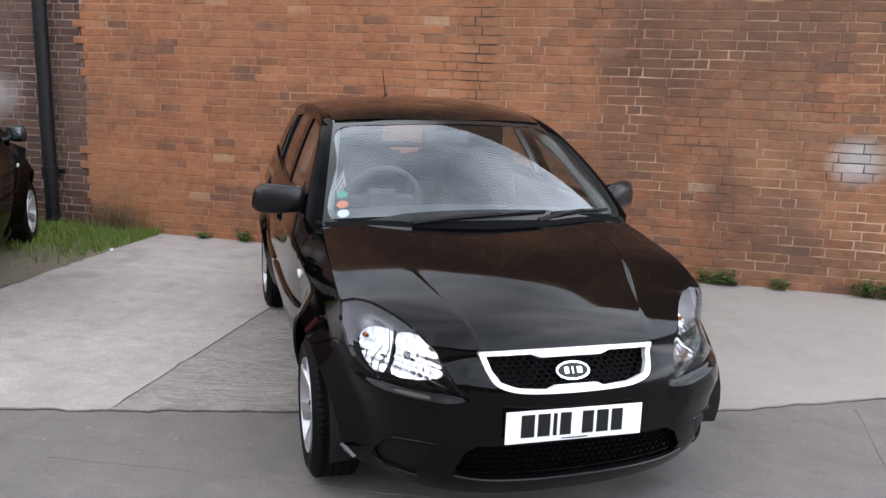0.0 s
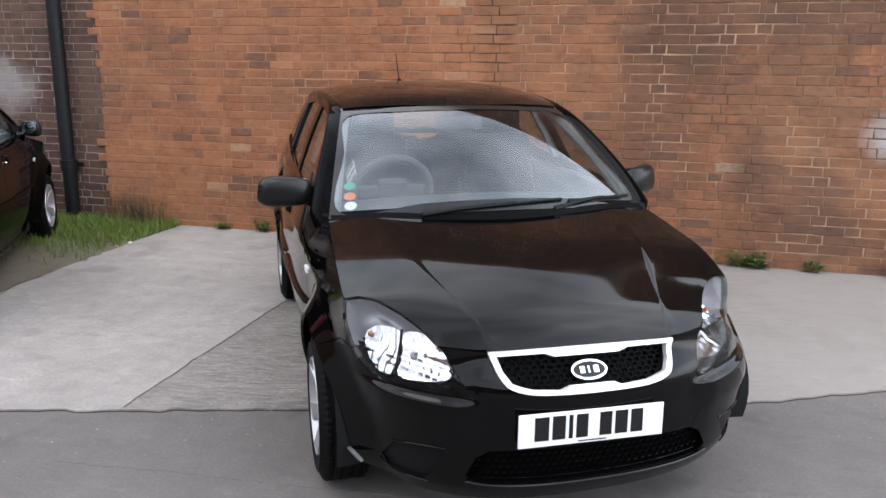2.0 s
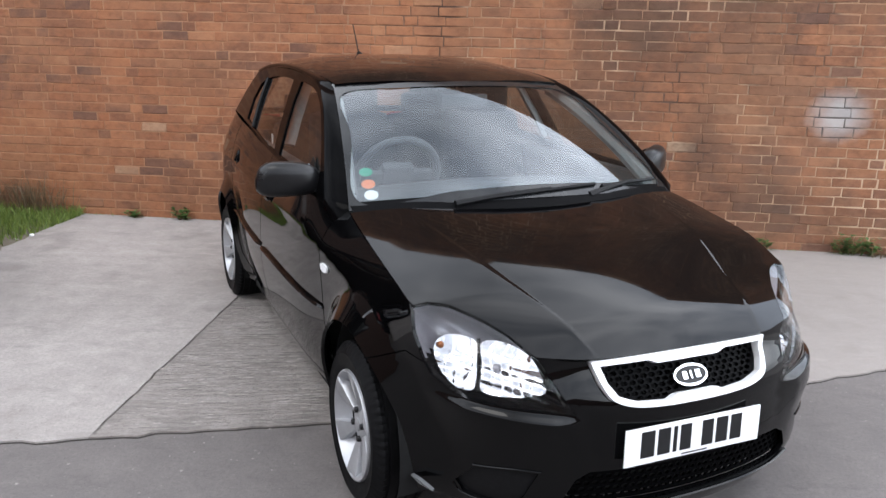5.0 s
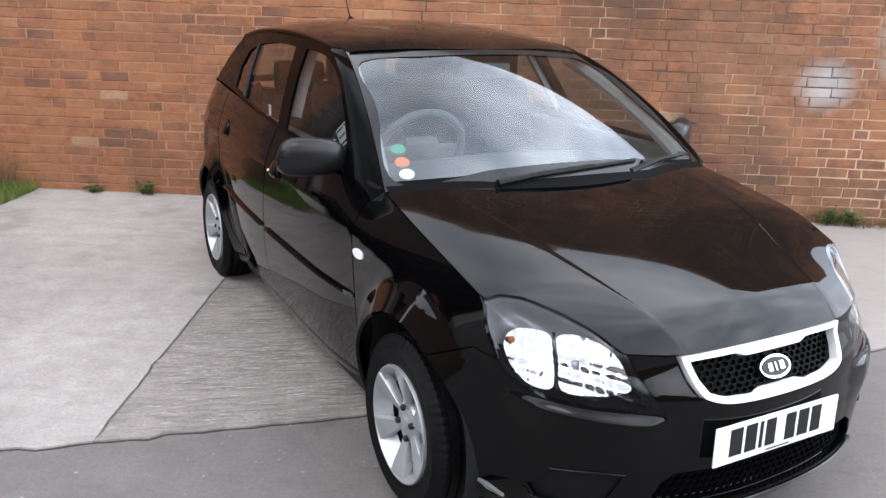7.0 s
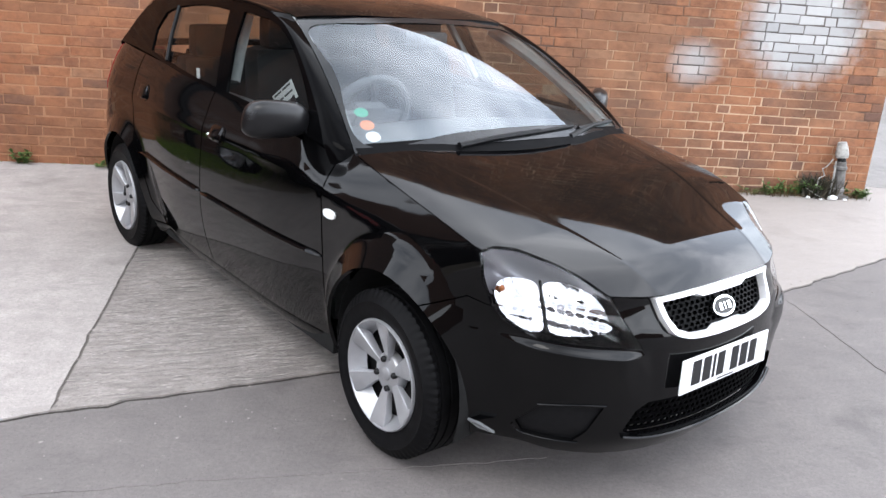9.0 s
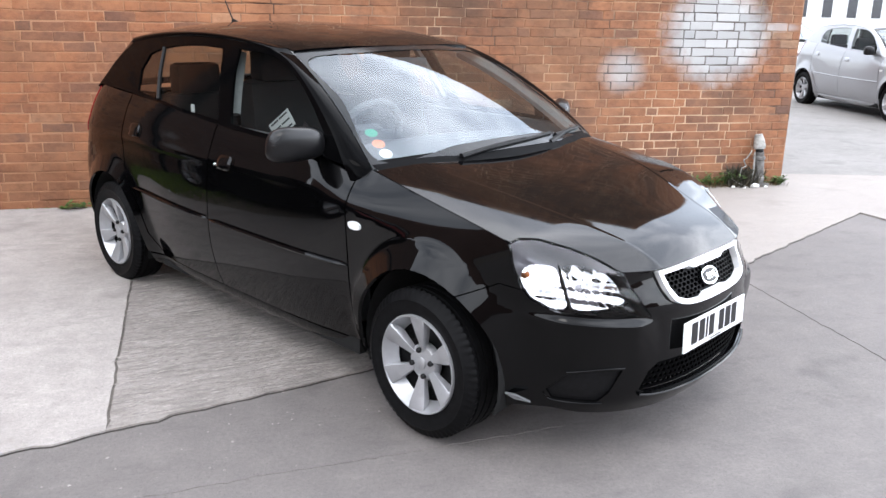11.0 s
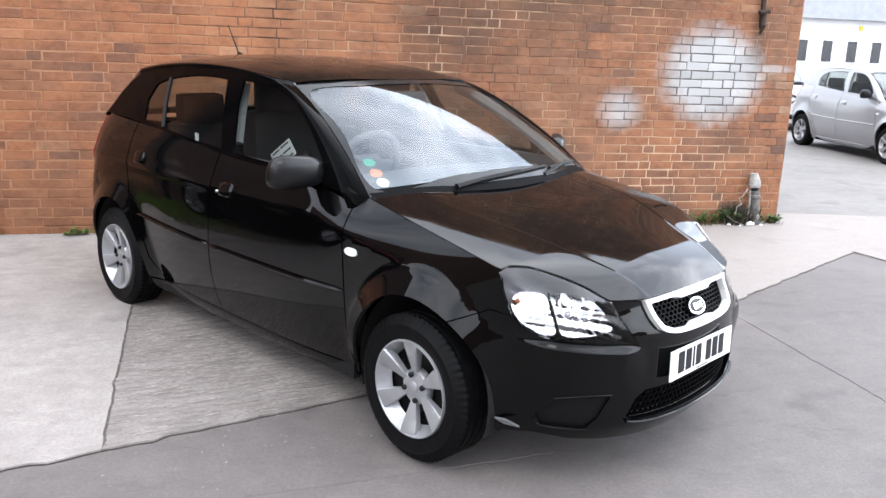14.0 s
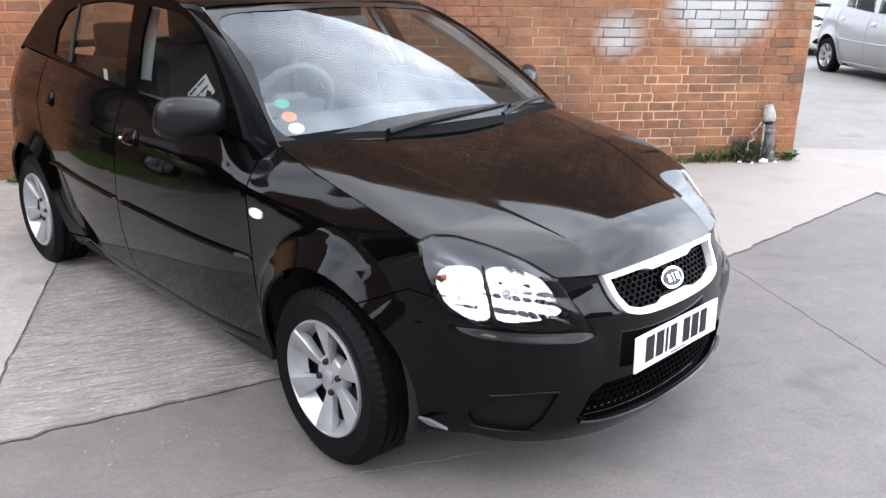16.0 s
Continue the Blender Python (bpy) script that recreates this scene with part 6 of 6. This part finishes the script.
def wall_bracket(x, y):
    b = new("wall_bracket", None)
    tagged(b, "rusty black iron bracket fixed to the wall", "bracket")
    bm = bmesh.new()
    box(bm, x - 0.016, x + 0.016, y - 0.03, y, 1.80, 2.22)
    part("bar", bm, M_RUST, b, bevel=0.005)
    bm = bmesh.new()
    tube(bm, [(x - 0.045, y - 0.035, 1.93), (x + 0.05, y - 0.035, 1.945)], 0.020, 10)
    part("knuckle", bm, M_RUST, b, smooth=True)
    bm = bmesh.new()
    tube(bm, [(x + 0.01, y - 0.03, 1.93), (x + 0.0, y - 0.045, 1.82), (x - 0.012, y - 0.03, 1.74)], [0.022, 0.026, 0.012], 10)
    part("hook", bm, M_RUST, b, smooth=True)


wall_bracket(3.31, WALL_Y - 0.004)

# ---------------------------------------------------------------- plants along the wall
def leaf_material(name, a, b):
    m = Nodes(name)
    geo = m.nt.nodes.new("ShaderNodeNewGeometry")
    m.set(Base_Color=m.mixc(m.noise(25), m.ramp(geo.outputs["Random Per Island"], (0.0, a), (1.0, b)), tuple(c * 0.6 for c in a)), Roughness=0.6)
    return m.mat


M_LEAF = leaf_material("weed_leaf", (0.045, 0.10, 0.018), (0.12, 0.20, 0.035))
M_GRASS = leaf_material("grass_blade", (0.10, 0.165, 0.022), (0.25, 0.31, 0.055))
M_DRYLEAF = leaf_material("dark_dry_leaf", (0.025, 0.022, 0.014), (0.10, 0.085, 0.05))
M_STRAW = leaf_material("dead_stalk", (0.10, 0.065, 0.03), (0.26, 0.18, 0.09))


def weed(x, wide, tall, seed, leaves=60, mat=None):
    """A clump of small pointed leaves on thin stems at the wall's foot."""
    rng = np.random.default_rng(seed)
    plant = new("weed", None)
    tagged(plant, "small green weed growing at the foot of the brick wall", "plant", "weeds along the wall")
    verts, faces = [], []
    for k in range(max(4, leaves // 8)):
        base = np.array([rng.normal(0, wide * 0.28), -0.03 - abs(rng.normal(0, 0.02)), 0.0])
        tip = base + np.array([rng.normal(0, wide * 0.25), -abs(rng.normal(0.03, 0.04)), tall * rng.uniform(0.45, 1.0)])
        stem = bmesh.new()
        tube(stem, [tuple(base), tuple((base + tip) / 2 + rng.normal(0, 0.008, 3)), tuple(tip)], [0.0028, 0.002, 0.001], 5)
        part("stem", stem, mat or M_LEAF, plant)
        for q in range(9):
            f = rng.uniform(0.15, 1.0)
            c = base + (tip - base) * f
            d = rng.normal(0, 1, 3)
            d[2] = abs(d[2]) * 0.5
            d /= np.linalg.norm(d)
            w = np.cross(d, [0, 0, 1.0])
            w /= np.linalg.norm(w) + 1e-6
            ln, wd = rng.uniform(0.028, 0.058), rng.uniform(0.011, 0.020)
            i = len(verts)
            verts += [c, c + d * ln * 0.5 + w * wd, c + d * ln + np.array([0, 0, -0.006]), c + d * ln * 0.5 - w * wd]
            faces.append((i, i + 1, i + 2, i + 3))
    tagged(mesh_object("leaves", verts, faces, mat or M_LEAF, plant, smooth=False), kind="stuff")
    plant.location = (x, WALL_Y, 0.012)
    return plant


for k, (x, wide, tall, n) in enumerate(((1.02, 0.24, 0.11, 80), (1.20, 0.16, 0.07, 40), (1.56, 0.10, 0.09, 40), (2.20, 0.20, 0.15, 90), (2.34, 0.12, 0.10, 40), (2.80, 0.25, 0.10, 70),
                                        (3.00, 0.2, 0.13, 60), (3.20, 0.2, 0.12, 60), (3.62, 0.18, 0.08, 60), (3.70, 0.1, 0.05, 30), (-3.10, 0.14, 0.09, 50), (-3.55, 0.13, 0.05, 30), (-2.52, 0.2, 0.07, 40))):
    weed(x, wide * 1.15, tall * 1.25, 30 + k, int(n * 1.4))


def litter(x, y, size, seed):
    rng = np.random.default_rng(seed)
    bm = bmesh.new()
    bmesh.ops.create_icosphere(bm, subdivisions=2, radius=size)
    for v in bm.verts:
        v.co = (v.co.x * 1.3, v.co.y * 0.8, max(v.co.z * 0.7, -size * 0.4) + rng.normal(0, size * 0.12))
    ob = part("litter", bm, M_PAPER, None, smooth=True)
    ob.location = (x, y, 0.012 + size * 0.4)
    tagged(ob, "crumpled white litter lying at the wall", "litter", "litter at the pipe")


for k, (x, y, r) in enumerate(((3.36, 3.43, 0.034), (3.47, 3.42, 0.014), (3.15, 3.45, 0.016), (3.24, 3.41, 0.012), (-3.98, 2.75, 0.016), (-4.02, 2.62, 0.010))):
    litter(x, y, r, 60 + k)


def blades(name, label, count, place, tall, mat, seed, wide=0.004):
    rng = np.random.default_rng(seed)
    verts, faces = [], []
    for k in range(count):
        x, y, h = place(rng)
        h *= tall * rng.uniform(0.5, 1.2)
        a = rng.uniform(0, 2 * math.pi)
        lean = rng.normal(0, 0.35, 2) * h
        w = wide * rng.uniform(0.6, 1.3)
        c, s = math.cos(a) * w, math.sin(a) * w
        i = len(verts)
        verts += [(x - c, y - s, 0.008), (x + c, y + s, 0.008), (x + lean[0] * 0.4 + c * 0.7, y + lean[1] * 0.4 + s * 0.7, h * 0.6), (x + lean[0] * 0.4 - c * 0.7, y + lean[1] * 0.4 - s * 0.7, h * 0.6), (x + lean[0], y + lean[1], h)]
        faces += [(i, i + 1, i + 2, i + 3), (i + 3, i + 2, i + 4)]
    return tagged(mesh_object(name, verts, faces, mat, None, smooth=False), label, "grass", kind="stuff")


def verge_place(rng):
    x = rng.uniform(-6.6, -3.98)
    y = WALL_Y - 0.03 - abs(rng.normal(0, 0.55))
    thin = 1.0 if x > -5.3 else 0.7
    return min(x, -4.02 + 0.02 * (WALL_Y - y)), max(y, 1.9), thin


def wall_foot(rng):
    return rng.uniform(-4.0, WALL_R), WALL_Y - 0.012 - abs(rng.normal(0, 0.012)), 1.0


blades("grass", "rough green grass strip at the foot of the wall", 9000, verge_place, 0.10, M_GRASS, 71)
blades("moss_tufts", "thin moss and grass along the wall's foot", 900, wall_foot, 0.025, M_GRASS, 72, 0.003)
def grit(count, seed):
    """Small pale stones and crumbs scattered where the asphalt meets the slabs."""
    rng = np.random.default_rng(seed)
    verts, faces = [], []
    for k in range(count):
        x = rng.uniform(-3.2, 2.6)
        edge = np.interp(x, [p[0] for p in EDGE], [p[1] for p in EDGE])
        y = edge - abs(rng.normal(0, 0.35)) + 0.05
        z = 0.012 if y > edge else 0.0
        r = rng.uniform(0.0025, 0.0065)
        i = len(verts)
        turn = rng.uniform(0, 2 * math.pi)
        verts += [(x + r * rng.uniform(0.6, 1.3) * math.cos(turn + q * 1.257), y + r * rng.uniform(0.6, 1.3) * math.sin(turn + q * 1.257), z) for q in range(5)]
        verts.append((x, y, z + r * rng.uniform(0.5, 0.9)))
        faces += [(i + q, i + (q + 1) % 5, i + 5) for q in range(5)]
    tagged(mesh_object("grit", verts, faces, M_GRIT, None, smooth=False), "pale grit and crumbs scattered along the slab's edge", "gravel", kind="stuff")


M_GRIT = simple("pale_grit", (0.20, 0.185, 0.17), 0.8, 0, 0.4, 60)
grit(260, 77)
blades("dry_litter", "dark dry leaves and stalks heaped beside the broken pipe", 420, lambda rng: (rng.normal(3.26, 0.07), WALL_Y - 0.04 - abs(rng.normal(0, 0.04)), 1.0), 0.20, M_DRYLEAF, 75, 0.007)
blades("corner_straw", "straw and thin dry grass along the wall's foot", 500, lambda rng: (rng.uniform(2.35, 3.7), WALL_Y - 0.03 - abs(rng.normal(0, 0.05)), 1.0), 0.07, M_STRAW, 76, 0.003)
blades("dead_stalks", "dry brown stalks standing against the wall", 260, lambda rng: (rng.normal(-4.45, 0.16), WALL_Y - 0.05 - abs(rng.normal(0, 0.07)), 1.0), 0.34, M_STRAW, 73, 0.003)


# ---------------------------------------------------------------- things left in the hatchback
def sheet(name, label, place, sx, sz, tilt, mat, bars=0):
    bm = bmesh.new()
    box(bm, -sx / 2, sx / 2, -0.001, 0.001, -sz / 2, sz / 2)
    ob = part(name, bm, mat, None)
    ob.matrix_world = hatchback.matrix_world @ pose(*place, *tilt)
    tagged(ob, label, "paper")
    for k in range(bars):
        b = bmesh.new()
        z = sz * (0.36 - 0.72 * k / max(1, bars - 1))
        for a, c in ((-0.42, -0.06), (0.0, 0.40)):
            box(b, sx * a, sx * c, -0.0022, -0.0012, z - sz * 0.05, z + sz * 0.05)
        part("printed_bar", b, M_TRIM, ob)
    return ob


sheet("paper_sheet", "white printed paper lying on the driver's seat", (-0.49, 1.265, 1.005), 0.16, 0.085, (0, -36, -80), M_PAPER, 3)
sheet("paper_tag", "small white tag behind the rear side window", (-0.69, 1.74, 1.045), 0.035, 0.05, (0, 0, 90), M_PAPER)


# ---------------------------------------------------------------- single bricks of the wall's near end
shapes = {}
worn = np.random.default_rng(91)
for a, b, z0, z1, out in near_bricks:
    key = (round((b - a) / 0.004), round((z1 - z0) / 0.002), int(worn.integers(0, 4)))
    if key not in shapes:
        v, f = brick_shape(key[0] * 0.004, key[1] * 0.002, worn)
        me = bpy.data.meshes.new("brick")
        me.from_pydata(v, [], f)
        me.materials.append(M_BRICK_ONE)
        shapes[key] = me
    ob = new("brick", shapes[key])
    ob.parent = wall_north
    ob.location = (a, WALL_Y + 0.024 + out, z0)
